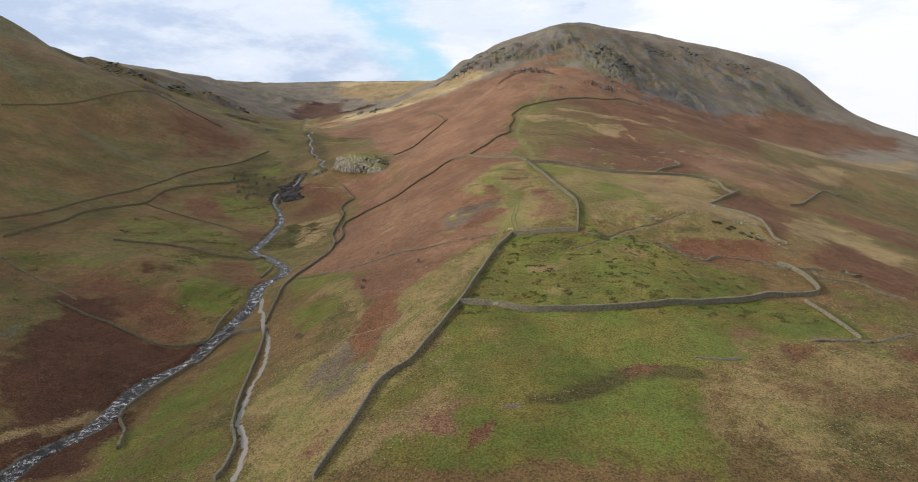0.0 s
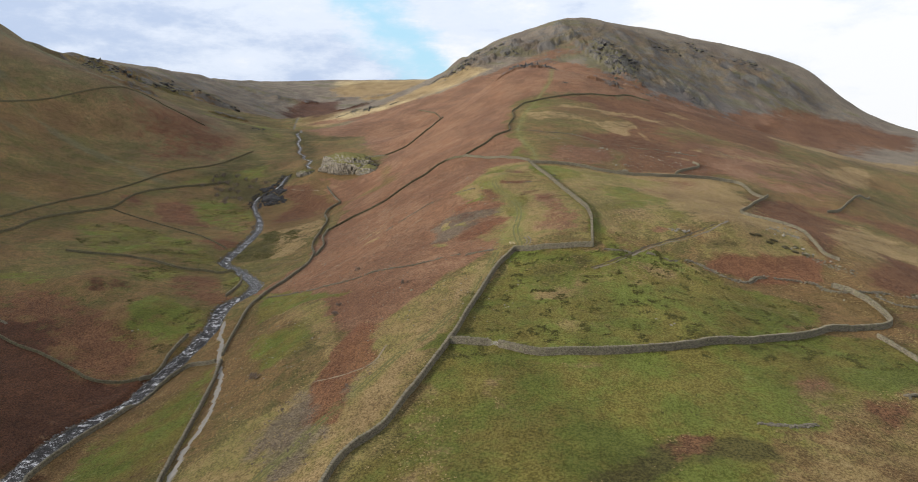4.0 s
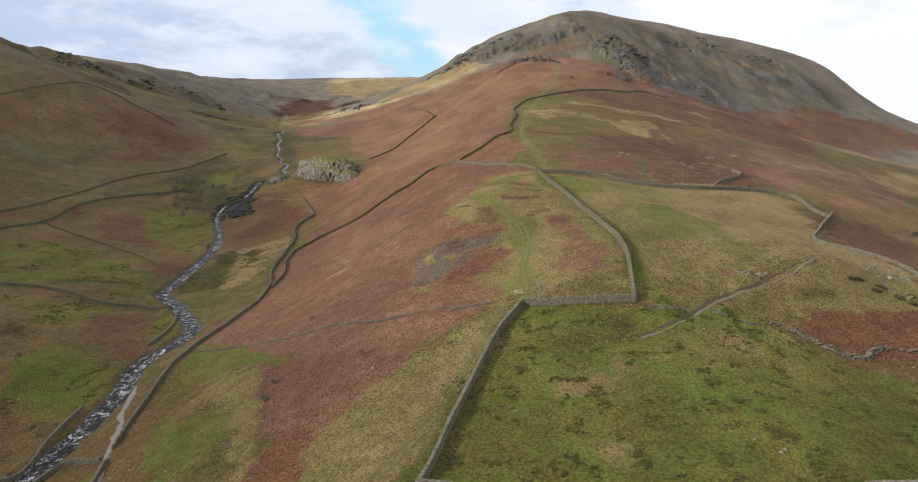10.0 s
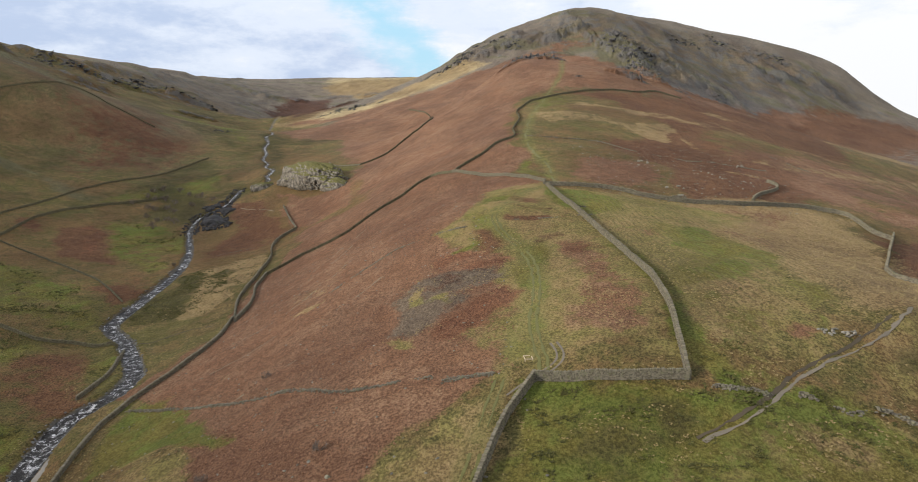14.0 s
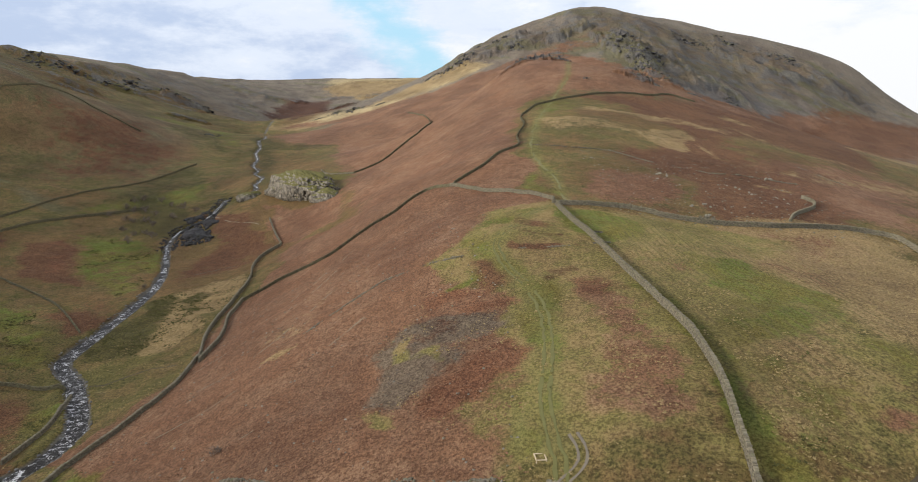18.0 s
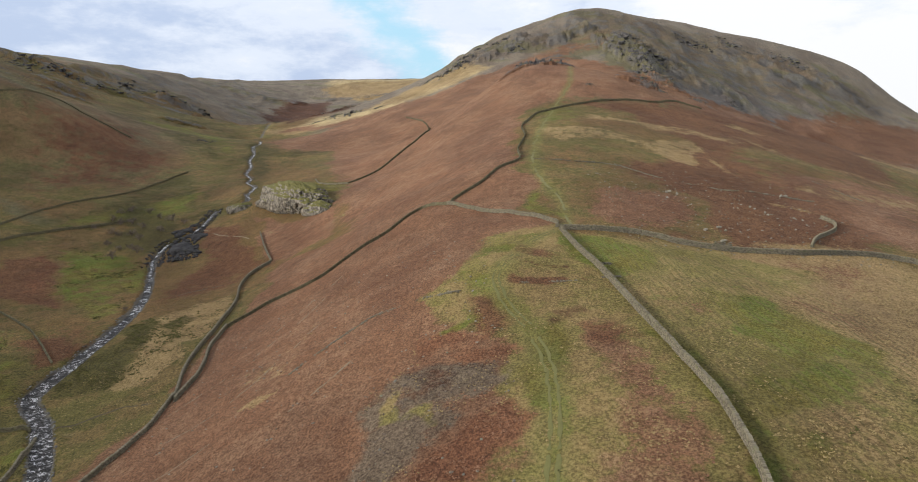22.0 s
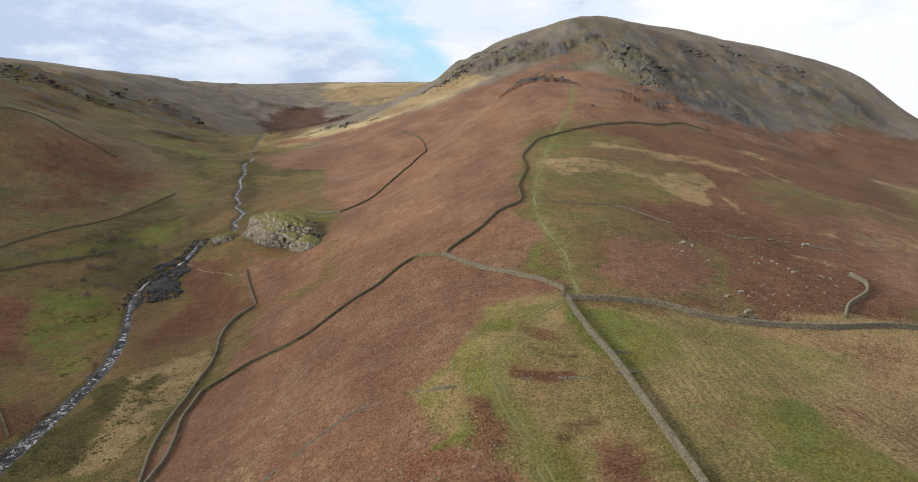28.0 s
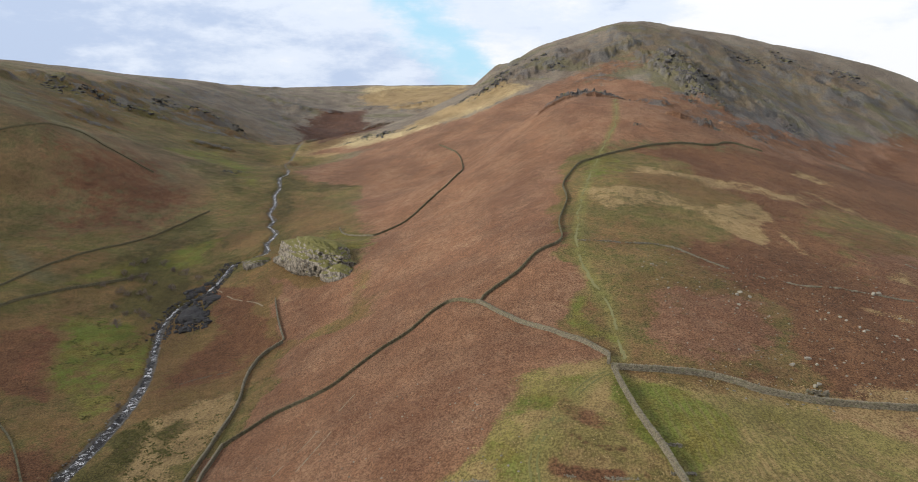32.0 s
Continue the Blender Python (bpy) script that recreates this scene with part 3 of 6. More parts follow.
# plant cover, painted one over the other: kind, soft edge, weight, outline on the plan
FAR_COVER = [
    ("turf", 30, 0.7, [(-533, 1071), (-551, 1393), (-457, 1469), (-264, 1131), (-284, 957), (-351, 913), (-367, 810)]),
    ("russet", 40, 0.62, [(-340, 765), (-332, 830), (-286, 834), (-191, 752), (-212, 761), (-221, 655), (-248, 612)]),
    ("dark", 45, 0.25, [(-312, 760), (-282, 786), (-218, 765), (-231, 714), (-254, 656), (-282, 666), (-321, 731)]),
    ("turf", 12, 0.8, [(-267, 641), (-238, 687), (-227, 651), (-248, 612)]),
    ("peat", 14, 0.6, [(-244, 605), (-221, 655), (-203, 749), (-129, 643), (-139, 610), (-165, 635), (-204, 602), (-225, 574)]),
    ("green", 10, 0.55, [(-230, 592), (-219, 638), (-187, 668), (-169, 693), (-162, 644), (-202, 623)]),
    ("peat", 30, 0.5, [(-339, 853), (-282, 848), (-162, 758), (-260, 1095), (-416, 1357)]),
    ("green", 16, 0.5, [(-318, 902), (-245, 886), (-183, 812), (-209, 876), (-318, 1059)]),
    ("dark", 40, 0.8, [(-460, 1829), (-229, 1174), (-140, 1218), (-397, 2431), (-509, 2228)]),
    # sunlit corrie rim and lip: the sunlight is painted as pale and straw
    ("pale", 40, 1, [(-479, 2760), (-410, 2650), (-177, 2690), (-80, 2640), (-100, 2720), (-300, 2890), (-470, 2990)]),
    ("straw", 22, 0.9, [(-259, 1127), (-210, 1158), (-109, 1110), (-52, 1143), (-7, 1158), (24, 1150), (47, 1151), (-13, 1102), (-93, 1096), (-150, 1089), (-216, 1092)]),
    ("bracken", 24, 1, [(-184, 904), (-147, 1075), (-91, 1081), (-20, 1086), (82, 1117), (56, 690), (37, 512), (6, 474), (-8, 487), (-31, 489), (-40, 490), (-46, 568), (-72, 665), (-107, 802), (-150, 836)]),
    # more of the lip's sunlight, painted pale
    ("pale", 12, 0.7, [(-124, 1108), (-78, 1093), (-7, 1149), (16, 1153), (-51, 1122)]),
    ("peat", 14, 0.6, [(-205, 908), (-177, 877), (-118, 830), (-95, 818), (-92, 688), (-101, 661), (-110, 627), (-131, 655)]),
    ("turf", 10, 0.6, [(-159, 815), (-118, 806), (-101, 821), (-90, 677), (-107, 643)]),
    ("bracken", 24, 1, [(-7, 486), (6, 467), (36, 502), (51, 633), (75, 658), (165, 691), (211, 678), (359, 1033), (274, 987), (213, 1050), (138, 1101), (64, 774), (-3, 963), (-17, 747), (-7, 637), (-57, 583)]),
    ("bracken", 30, 0.7, [(172, 1203), (214, 1155), (197, 1110), (140, 1112), (64, 774), (2, 1077), (84, 1147)]),
    ("scree", 40, 0.55, [(229, 1036), (298, 966), (356, 979), (518, 1002), (554, 1059), (470, 1120), (303, 1075)]),
    ("turf", 40, 0.35, [(98, 1220), (219, 1259), (370, 1281), (533, 1253), (599, 1213), (400, 1135), (269, 1080), (210, 1104)]),
    ("turf", 30, 0.35, [(197, 1073), (248, 1084), (329, 1152), (282, 1053), (220, 1053)]),
    ("russet", 30, 0.8, [(195, 757), (253, 754), (308, 677), (518, 1002), (427, 1032), (347, 1039)]),
    # the lip's lit slope, sunlight again painted pale
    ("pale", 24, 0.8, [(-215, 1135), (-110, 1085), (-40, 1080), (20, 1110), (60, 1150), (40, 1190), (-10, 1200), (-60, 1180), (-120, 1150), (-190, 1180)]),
    ("bracken", 14, 0.7, [(-230, 1120), (-150, 1085), (-90, 1070), (-60, 1085), (-130, 1110), (-200, 1140)]),
    # lit headwall and lip: straw painted in for sunlight
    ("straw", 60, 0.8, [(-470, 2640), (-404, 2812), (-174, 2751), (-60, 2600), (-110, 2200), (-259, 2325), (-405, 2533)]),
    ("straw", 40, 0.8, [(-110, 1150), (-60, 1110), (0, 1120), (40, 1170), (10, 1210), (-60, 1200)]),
]
MOOR_COVER = [
    ("russet", 20, 0.85, [(52, 649), (173, 691), (295, 775), (278, 626), (126, 392), (91, 402), (43, 411), (38, 442), (36, 502)]),
    ("turf", 10, 0.85, [(54, 644), (88, 649), (115, 632), (128, 565), (93, 510), (43, 499), (41, 544)]),
    ("straw", 8, 0.54, [(48, 576), (75, 578), (100, 560), (128, 565), (96, 543), (59, 544)]),
    ("green", 10, 0.5, [(53, 640), (73, 641), (91, 614), (76, 582), (53, 591)]),
    ("straw", 4, 0.72, [(99, 545), (129, 578), (136, 560), (113, 514), (105, 529)]),
    ("straw", 8, 0.61, [(85, 616), (145, 609), (163, 581), (141, 586), (82, 599)]),
    ("straw", 10, 0.54, [(139, 580), (185, 626), (197, 581), (252, 586), (236, 561), (182, 552), (174, 600)]),
    ("straw", 6, 0.58, [(191, 668), (214, 656), (202, 633), (183, 651)]),
    ("straw", 12, 0.61, [(286, 711), (498, 961), (312, 678), (280, 670)]),
    ("straw", 4, 0.58, [(132, 546), (129, 502), (124, 496), (127, 538)]),
    ("turf", 12, 0.55, [(172, 595), (230, 552), (202, 509), (161, 511), (136, 540)]),
    ("turf", 8, 0.8, [(40, 496), (77, 507), (82, 488), (100, 474), (102, 446), (94, 413), (75, 411), (45, 413), (44, 440)]),
    ("bracken", 8, 0.6, [(53, 451), (68, 464), (95, 461), (97, 435), (86, 415), (63, 413), (50, 425)]),
    ("bracken", 5, 0.9, [(8, 469), (28, 491), (37, 481), (41, 463), (33, 444), (25, 439)]),
    ("green", 5, 0.7, [(37, 458), (42, 447), (42, 421), (37, 425), (31, 436)]),
    ("russet", 10, 0.8, [(74, 493), (102, 480), (143, 474), (169, 458), (126, 392), (95, 405), (107, 454), (84, 477)]),
    ("straw", 4, 0.61, [(123, 462), (142, 464), (146, 457), (145, 448), (139, 452), (130, 456)]),
    ("straw", 5, 0.5, [(108, 406), (122, 407), (135, 407), (128, 397), (115, 400)]),
    ("straw", 20, 0.5, [(148, 449), (167, 455), (156, 438), (145, 438)]),
    ("russet", 40, 0.6, [(371, 1035), (514, 1082), (650, 1086), (598, 1004), (400, 780), (275, 665), (220, 660)]),
    ("bracken", 20, 0.55, [(154, 523), (356, 625), (207, 399), (162, 396), (137, 431)]),
    ("straw", 10, 0.5, [(150, 500), (240, 545), (330, 610), (300, 560), (220, 510), (160, 480)]),
    ("straw", 12, 0.75, [(137, 347), (187, 357), (194, 289), (174, 257), (149, 283), (129, 299)]),
    ("russet", 12, 0.8, [(148, 376), (203, 388), (242, 362), (205, 305), (190, 363)]),
    ("straw", 18, 0.7, [(291, 689), (610, 930), (492, 746), (341, 659)]),
    ("green", 14, 0.5, [(379, 647), (572, 871), (420, 636)]),
    ("russet", 6, 0.9, [(162, 293), (174, 257), (150, 221), (145, 241), (131, 252)]),
    ("russet", 30, 0.75, [(385, 1018), (452, 1019), (538, 1008), (611, 968), (682, 1080), (614, 1152), (496, 1120)]),
    ("bracken", 24, 0.6, [(259, 955), (404, 1070), (482, 1087), (428, 1021), (237, 746)]),
]
FIELD_COVER = [
    ("straw", 13.5, 0.85, [(45, 400), (127, 406), (151, 395), (135, 345), (136, 294), (123, 271), (96, 268), (93, 286), (77, 280), (80, 374)]),
    ("bent", 10.8, 0.9, [(43, 404), (59, 400), (81, 397), (99, 386), (103, 375), (85, 349), (80, 290), (56, 268), (48, 290), (50, 327), (48, 355)]),
    ("green", 16, 0.42, [(43, 404), (59, 400), (81, 397), (99, 386), (103, 375), (85, 349), (85, 329), (50, 327), (48, 355)]),
    ("straw", 13.5, 0.8, [(82, 399), (128, 395), (88, 333), (86, 345), (105, 375), (101, 390)]),
    ("bracken", 18.9, 0.5, [(87, 393), (125, 390), (91, 338), (88, 347), (105, 375), (99, 386)]),
    ("green", 5.4, 1, [(43, 404), (53, 400), (58, 388), (56, 375), (50, 364), (46, 381)]),
    ("green", 5.4, 0.9, [(83, 348), (82, 325), (73, 280), (81, 294), (82, 312)]),
    ("green", 8.1, 0.9, [(73, 352), (82, 353), (83, 340), (85, 329), (72, 328), (72, 339)]),
    ("bracken", 8.1, 0.55, [(62, 348), (69, 351), (67, 343), (61, 340)]),
    ("green", 10.8, 0.7, [(57, 316), (82, 350), (78, 308), (73, 280), (56, 265), (46, 261)]),
    ("straw", 8.1, 0.5, [(58, 300), (78, 308), (68, 279), (52, 271)]),
    ("bracken", 5.4, 0.6, [(70, 282), (74, 280), (71, 270), (64, 270)]),
    ("green", 3.4, 1, [(49, 333), (50, 302), (48, 279), (45, 260), (49, 260), (52, 282), (53, 325)]),
    ("bent", 10.8, 0.8, [(67, 269), (93, 286), (121, 298), (126, 276), (95, 267), (77, 259)]),
    ("peat", 8.1, 0.7, [(78, 275), (93, 282), (99, 276), (86, 266), (75, 265)]),
    ("red", 4.1, 0.95, [(78, 259), (93, 268), (123, 272), (114, 257), (91, 251), (79, 253)]),
    ("red", 4.1, 0.8, [(66, 256), (76, 258), (75, 253), (66, 252)]),
    ("russet", 10.8, 1, [(143, 367), (162, 373), (174, 348), (126, 276), (131, 302), (130, 335)]),
    ("straw", 10.8, 0.6, [(298, 595), (364, 638), (290, 524), (258, 513)]),
    ("green", 5.4, 1, [(21, 267), (44, 259), (62, 264), (84, 245), (103, 240), (83, 209), (69, 205), (41, 199), (12, 202), (0, 206), (7, 231)]),
    ("straw", 8.1, 0.55, [(51, 250), (62, 255), (76, 253), (74, 237), (55, 233)]),
    ("bent", 13.5, 0.5, [(17, 216), (60, 217), (61, 209), (34, 201), (16, 202)]),
    ("bent", 8.1, 0.6, [(20, 238), (43, 244), (53, 236), (41, 226), (20, 224)]),
    ("peat", 6.8, 0.55, [(19, 255), (30, 260), (45, 257), (39, 245), (27, 237), (17, 241)]),
    ("green", 6.8, 1, [(0, 203), (97, 217), (115, 216), (112, 190), (79, 175), (60, 159), (50, 115), (-27, 124), (-19, 156), (-7, 184)]),
    ("straw", 8.1, 0.55, [(-18, 149), (-4, 186), (1, 161), (-5, 132), (-18, 123), (-23, 126)]),
    ("bracken", 5.4, 0.4, [(-11, 146), (-3, 146), (-2, 133), (-9, 133)]),
    ("bracken", 5.4, 0.5, [(71, 188), (82, 190), (80, 182), (70, 178)]),
    ("straw", 5.4, 0.4, [(7, 186), (14, 189), (13, 171), (7, 169)]),
    ("straw", 6.8, 0.45, [(20, 197), (37, 194), (37, 188), (21, 190)]),
    ("bent", 29.7, 0.8, [(79, 174), (124, 180), (85, 119), (55, 116), (56, 141)]),
    ("green", 10.8, 0.5, [(127, 238), (151, 221), (133, 194), (116, 190), (116, 210)]),
    ("peat", 4.1, 0.9, [(12, 143), (15, 148), (29, 153), (45, 161), (61, 162), (61, 156), (42, 152), (28, 147)]),
    ("heather", 2.7, 1, [(7, 144), (12, 145), (12, 141), (8, 141)]),
    ("russet", 2.7, 1, [(3, 133), (7, 137), (7, 131), (4, 129)]),
    ("russet", 4.1, 0.8, [(43, 160), (49, 161), (48, 156), (42, 154)]),
    ("peat", 4.1, 0.8, [(0, 124), (3, 127), (2, 123), (1, 120)]),
    ("russet", 6.8, 0.6, [(86, 163), (91, 160), (92, 149), (86, 141), (82, 150)]),
    ("peat", 8.1, 0.8, [(82, 145), (89, 149), (83, 131), (77, 118), (75, 122)]),
    ("russet", 5.4, 0.7, [(83, 179), (98, 181), (91, 170), (80, 169)]),
    ("russet", 5.4, 0.7, [(115, 188), (127, 184), (119, 173), (113, 175)]),
]
SPUR_COVER = [
    ("bracken", 6.8, 1, [(-78, 520), (2, 477), (38, 416), (10, 381), (-3, 351), (-13, 329), (25, 289), (21, 269), (15, 269), (-6, 254), (-16, 238), (-27, 249), (-44, 281), (-64, 308), (-82, 333), (-68, 384)]),
    ("bracken", 6.8, 1, [(6, 468), (40, 413), (40, 405), (26, 405), (14, 404), (12, 383), (3, 378), (-1, 368), (4, 351), (9, 339), (-73, 393), (-79, 434), (-7, 479)]),
    ("bracken", 6.8, 1, [(-67, 379), (-36, 426), (-1, 461), (13, 443), (6, 376), (-2, 353), (6, 347), (22, 337), (21, 303), (18, 283), (16, 275), (-78, 330)]),
    ("bent", 8.1, 1, [(12, 406), (40, 417), (44, 378), (50, 334), (48, 294), (45, 271), (26, 272), (17, 275), (21, 292), (21, 314), (22, 337), (10, 350), (3, 366), (6, 376)]),
    ("straw", 10.8, 0.6, [(36, 365), (46, 355), (48, 294), (45, 273), (28, 277), (28, 310)]),
    ("bracken", 8, 0.44, [(36, 338), (50, 342), (50, 299), (46, 274), (37, 271), (28, 285), (33, 308)]),
    ("green", 6.8, 0.65, [(6, 385), (20, 376), (25, 357), (25, 342), (22, 337), (12, 358)]),
    ("green", 5.4, 0.6, [(11, 406), (35, 407), (29, 383), (12, 384)]),
    ("green", 5.4, 0.65, [(24, 342), (36, 342), (28, 305), (23, 273), (19, 274), (22, 291)]),
    ("green", 2, 1, [(8, 355), (12, 355), (16, 347), (12, 344)]),
    ("green", 2, 0.9, [(0, 345), (10, 350), (10, 347), (7, 343)]),
    ("green", 2.7, 0.9, [(2, 372), (8, 364), (9, 358), (3, 362)]),
    ("heather", 5, 0.8, [(-12, 320), (-8, 327), (-1, 330), (9, 332), (19, 331), (22, 317), (11, 314), (5, 303), (-1, 300), (-9, 309)]),
    ("dark", 6, 0.35, [(-2, 331), (10, 331), (19, 330), (20, 322), (7, 316), (0, 319)]),
    ("bent", 2, 1, [(-5, 321), (-3, 322), (-1, 314), (-4, 315)]),
    ("bent", 2.7, 0.9, [(-8, 304), (-1, 300), (1, 295), (-6, 298)]),
    ("bent", 2, 0.8, [(1, 316), (4, 316), (5, 311), (2, 312)]),
    ("red", 4.1, 0.7, [(-2, 346), (9, 345), (18, 339), (22, 331), (12, 331), (2, 331)]),
    ("red", 4.1, 0.9, [(5, 301), (11, 309), (20, 312), (22, 303), (17, 295), (9, 290), (6, 296)]),
    ("bent", 5.4, 0.6, [(11, 293), (19, 296), (20, 285), (14, 278), (10, 282)]),
    ("russet", 2.7, 0.6, [(28, 393), (42, 386), (39, 380), (28, 385)]),
    ("dark", 2.7, 0.8, [(31, 377), (40, 376), (40, 372), (31, 374)]),
    ("russet", 2, 1, [(23, 367), (36, 365), (36, 362), (23, 364)]),
    ("red", 2.7, 0.8, [(40, 365), (47, 363), (46, 358), (41, 361)]),
    ("dark", 4.1, 0.5, [(26, 349), (39, 348), (41, 344), (30, 341)]),
    ("russet", 4.1, 0.75, [(12, 361), (18, 357), (20, 348), (13, 339), (11, 348)]),
    ("russet", 4.1, 0.6, [(38, 338), (47, 341), (47, 328), (39, 329)]),
    ("bent", 5.4, 0.7, [(3, 372), (12, 372), (12, 359), (9, 353), (3, 363)]),
    ("bracken", 5.4, 0.8, [(7, 420), (14, 402), (12, 383), (3, 375), (-1, 395)]),
    ("straw", 2.7, 0.8, [(-43, 354), (-40, 357), (-34, 352), (-37, 348)]),
    ("straw", 4.1, 0.35, [(-43, 369), (-32, 402), (-24, 401), (-30, 362)]),
    ("bent", 8.1, 1, [(-81, 326), (-44, 277), (-32, 234), (-40, 202), (-53, 197), (-50, 152), (-47, 135), (-25, 123), (-19, 159), (-1, 208), (17, 266), (-17, 240), (-32, 223)]),
    ("bracken", 5.4, 0.9, [(-49, 292), (-15, 267), (4, 272), (-5, 256), (-19, 235), (-29, 230), (-41, 259)]),
    ("heather", 8.1, 0.75, [(-44, 189), (-40, 202), (-28, 224), (-17, 233), (-13, 211), (-24, 191), (-27, 166), (-34, 161)]),
    ("red", 4.1, 1, [(-35, 214), (-28, 240), (-18, 232), (-15, 214), (-24, 200), (-26, 180), (-31, 183)]),
    ("straw", 6.8, 0.95, [(-21, 165), (-1, 214), (18, 265), (8, 261), (-14, 197), (-23, 179), (-29, 144), (-33, 127), (-28, 124)]),
    ("green", 5.4, 0.75, [(-71, 272), (-47, 265), (-41, 244), (-57, 230)]),
    ("green", 4.1, 0.85, [(-83, 325), (-65, 324), (-35, 277), (-52, 286), (-67, 289), (-73, 284)]),
    ("bracken", 6.8, 0.55, [(-37, 146), (-29, 162), (-27, 138), (-34, 131)]),
    ("green", 4.1, 0.9, [(-4, 221), (3, 237), (7, 239), (4, 227), (0, 211), (-5, 209)]),
]
VALLEY_COVER = [
    ("turf", 17, 1, [(-244, 363), (-125, 399), (-91, 346), (-90, 253), (-104, 207), (-136, 194)]),
    ("dark", 13.2, 1, [(-164, 237), (-165, 261), (-177, 303), (-158, 301), (-118, 268), (-103, 271), (-102, 237), (-110, 220), (-115, 203), (-131, 187)]),
    ("dark", 11, 1, [(-128, 181), (-119, 193), (-108, 202), (-106, 172), (-119, 168)]),
    ("dark", 8.8, 0.9, [(-117, 165), (-105, 195), (-98, 188), (-95, 166), (-101, 161)]),
    ("russet", 13.2, 0.72, [(-200, 329), (-171, 339), (-144, 311), (-119, 303), (-107, 282), (-118, 268), (-158, 301), (-179, 303)]),
    ("straw", 6.8, 0.7, [(-132, 187), (-114, 208), (-112, 225), (-105, 211), (-114, 194), (-128, 182)]),
    ("green", 6.8, 0.52, [(-138, 316), (-132, 338), (-108, 324), (-99, 308), (-103, 285), (-119, 303)]),
    ("green", 10.2, 0.59, [(-237, 353), (-193, 354), (-166, 354), (-200, 329), (-215, 318)]),
    ("green", 10.2, 0.52, [(-207, 306), (-180, 286), (-165, 261), (-160, 233)]),
    ("green", 6.8, 0.66, [(-80, 267), (-66, 210), (-63, 173), (-52, 143), (-55, 139), (-94, 159), (-101, 200), (-98, 228)]),
    ("green", 8.5, 0.52, [(-233, 459), (-211, 478), (-151, 444), (-128, 418), (-124, 393), (-173, 404), (-194, 397)]),
    ("green", 8.5, 0.48, [(-183, 380), (-153, 391), (-123, 378), (-136, 352), (-155, 356)]),
    ("green", 6.8, 0.48, [(-123, 378), (-101, 371), (-94, 343), (-95, 333)]),
    ("russet", 8.8, 0.68, [(-133, 347), (-132, 372), (-115, 372), (-95, 333), (-103, 323), (-126, 337)]),
    ("dark", 8.8, 0.7, [(-166, 353), (-153, 352), (-142, 345), (-150, 334), (-154, 334)]),
    ("green", 8.5, 0.42, [(-142, 324), (-134, 334), (-113, 328), (-100, 314), (-97, 295), (-117, 290), (-128, 292)]),
    ("russet", 6.6, 0.85, [(-211, 529), (-202, 553), (-171, 516), (-158, 484), (-187, 489)]),
    ("russet", 6.6, 0.72, [(-236, 537), (-231, 557), (-215, 534), (-221, 517)]),
    ("russet", 8.8, 0.42, [(-151, 473), (-118, 460), (-126, 425), (-150, 442)]),
    ("peat", 13.6, 0.45, [(-207, 603), (-158, 610), (-134, 507), (-160, 504), (-199, 555)]),
    ("russet", 8.8, 0.72, [(-154, 624), (-113, 593), (-93, 556), (-92, 535), (-117, 529), (-139, 577)]),
    ("russet", 8.8, 0.64, [(-121, 495), (-120, 537), (-91, 550), (-80, 534), (-89, 508), (-113, 492)]),
    ("turf", 8.5, 1, [(-116, 404), (-122, 430), (-116, 471), (-101, 490), (-82, 504), (-81, 517), (-83, 440), (-83, 404), (-84, 398)]),
    ("straw", 5.1, 0.85, [(-107, 468), (-92, 492), (-83, 474), (-83, 443), (-85, 422), (-88, 400), (-97, 402)]),
    ("peat", 5.1, 0.9, [(-122, 423), (-116, 451), (-108, 473), (-99, 450), (-99, 429), (-96, 419), (-99, 403), (-115, 404)]),
    ("peat", 3.4, 0.7, [(-101, 463), (-96, 476), (-90, 468), (-92, 451), (-90, 429)]),
    ("bracken", 6.8, 1, [(-104, 602), (-74, 574), (-62, 578), (-54, 522), (-75, 523), (-92, 561)]),
    ("green", 12, 0.33, [(-70, 619), (-49, 572), (-49, 544), (-54, 522), (-61, 519), (-58, 558)]),
    ("green", 6.8, 0.52, [(-99, 685), (-62, 651), (-51, 608), (-83, 622)]),
    ("red", 6.8, 0.68, [(-203, 539), (-204, 555), (-170, 504), (-175, 496)]),
    ("green", 8.5, 0.52, [(-203, 567), (-160, 564), (-132, 522), (-131, 483), (-133, 471), (-163, 492), (-191, 543)]),
    ("russet", 8.8, 0.64, [(-143, 446), (-126, 447), (-125, 435), (-131, 427)]),
    ("peat", 10.2, 0.7, [(-217, 647), (-157, 623), (-142, 577), (-152, 566), (-174, 580)]),
]
COVER = FAR_COVER + MOOR_COVER + VALLEY_COVER + SPUR_COVER + FIELD_COVER
KINDS = ("hazy_heath", "bent", "scree", "bracken", "russet", "dark", "red", "straw", "green", "heather", "pale", "peat")


def inside(x, y, outline):
    """Signed distance to an outline on the plan: above zero inside."""
    ring = [*outline, outline[0]]
    d, _ = near_line(x, y, ring)
    odd = np.zeros(np.shape(x), bool)
    for (ax, ay), (bx, by) in zip(ring, ring[1:]):
        if ay != by:
            odd ^= ((ay > y) != (by > y)) & (x < (bx - ax) * (y - ay) / (by - ay) + ax)
    return np.where(odd, d, -d)


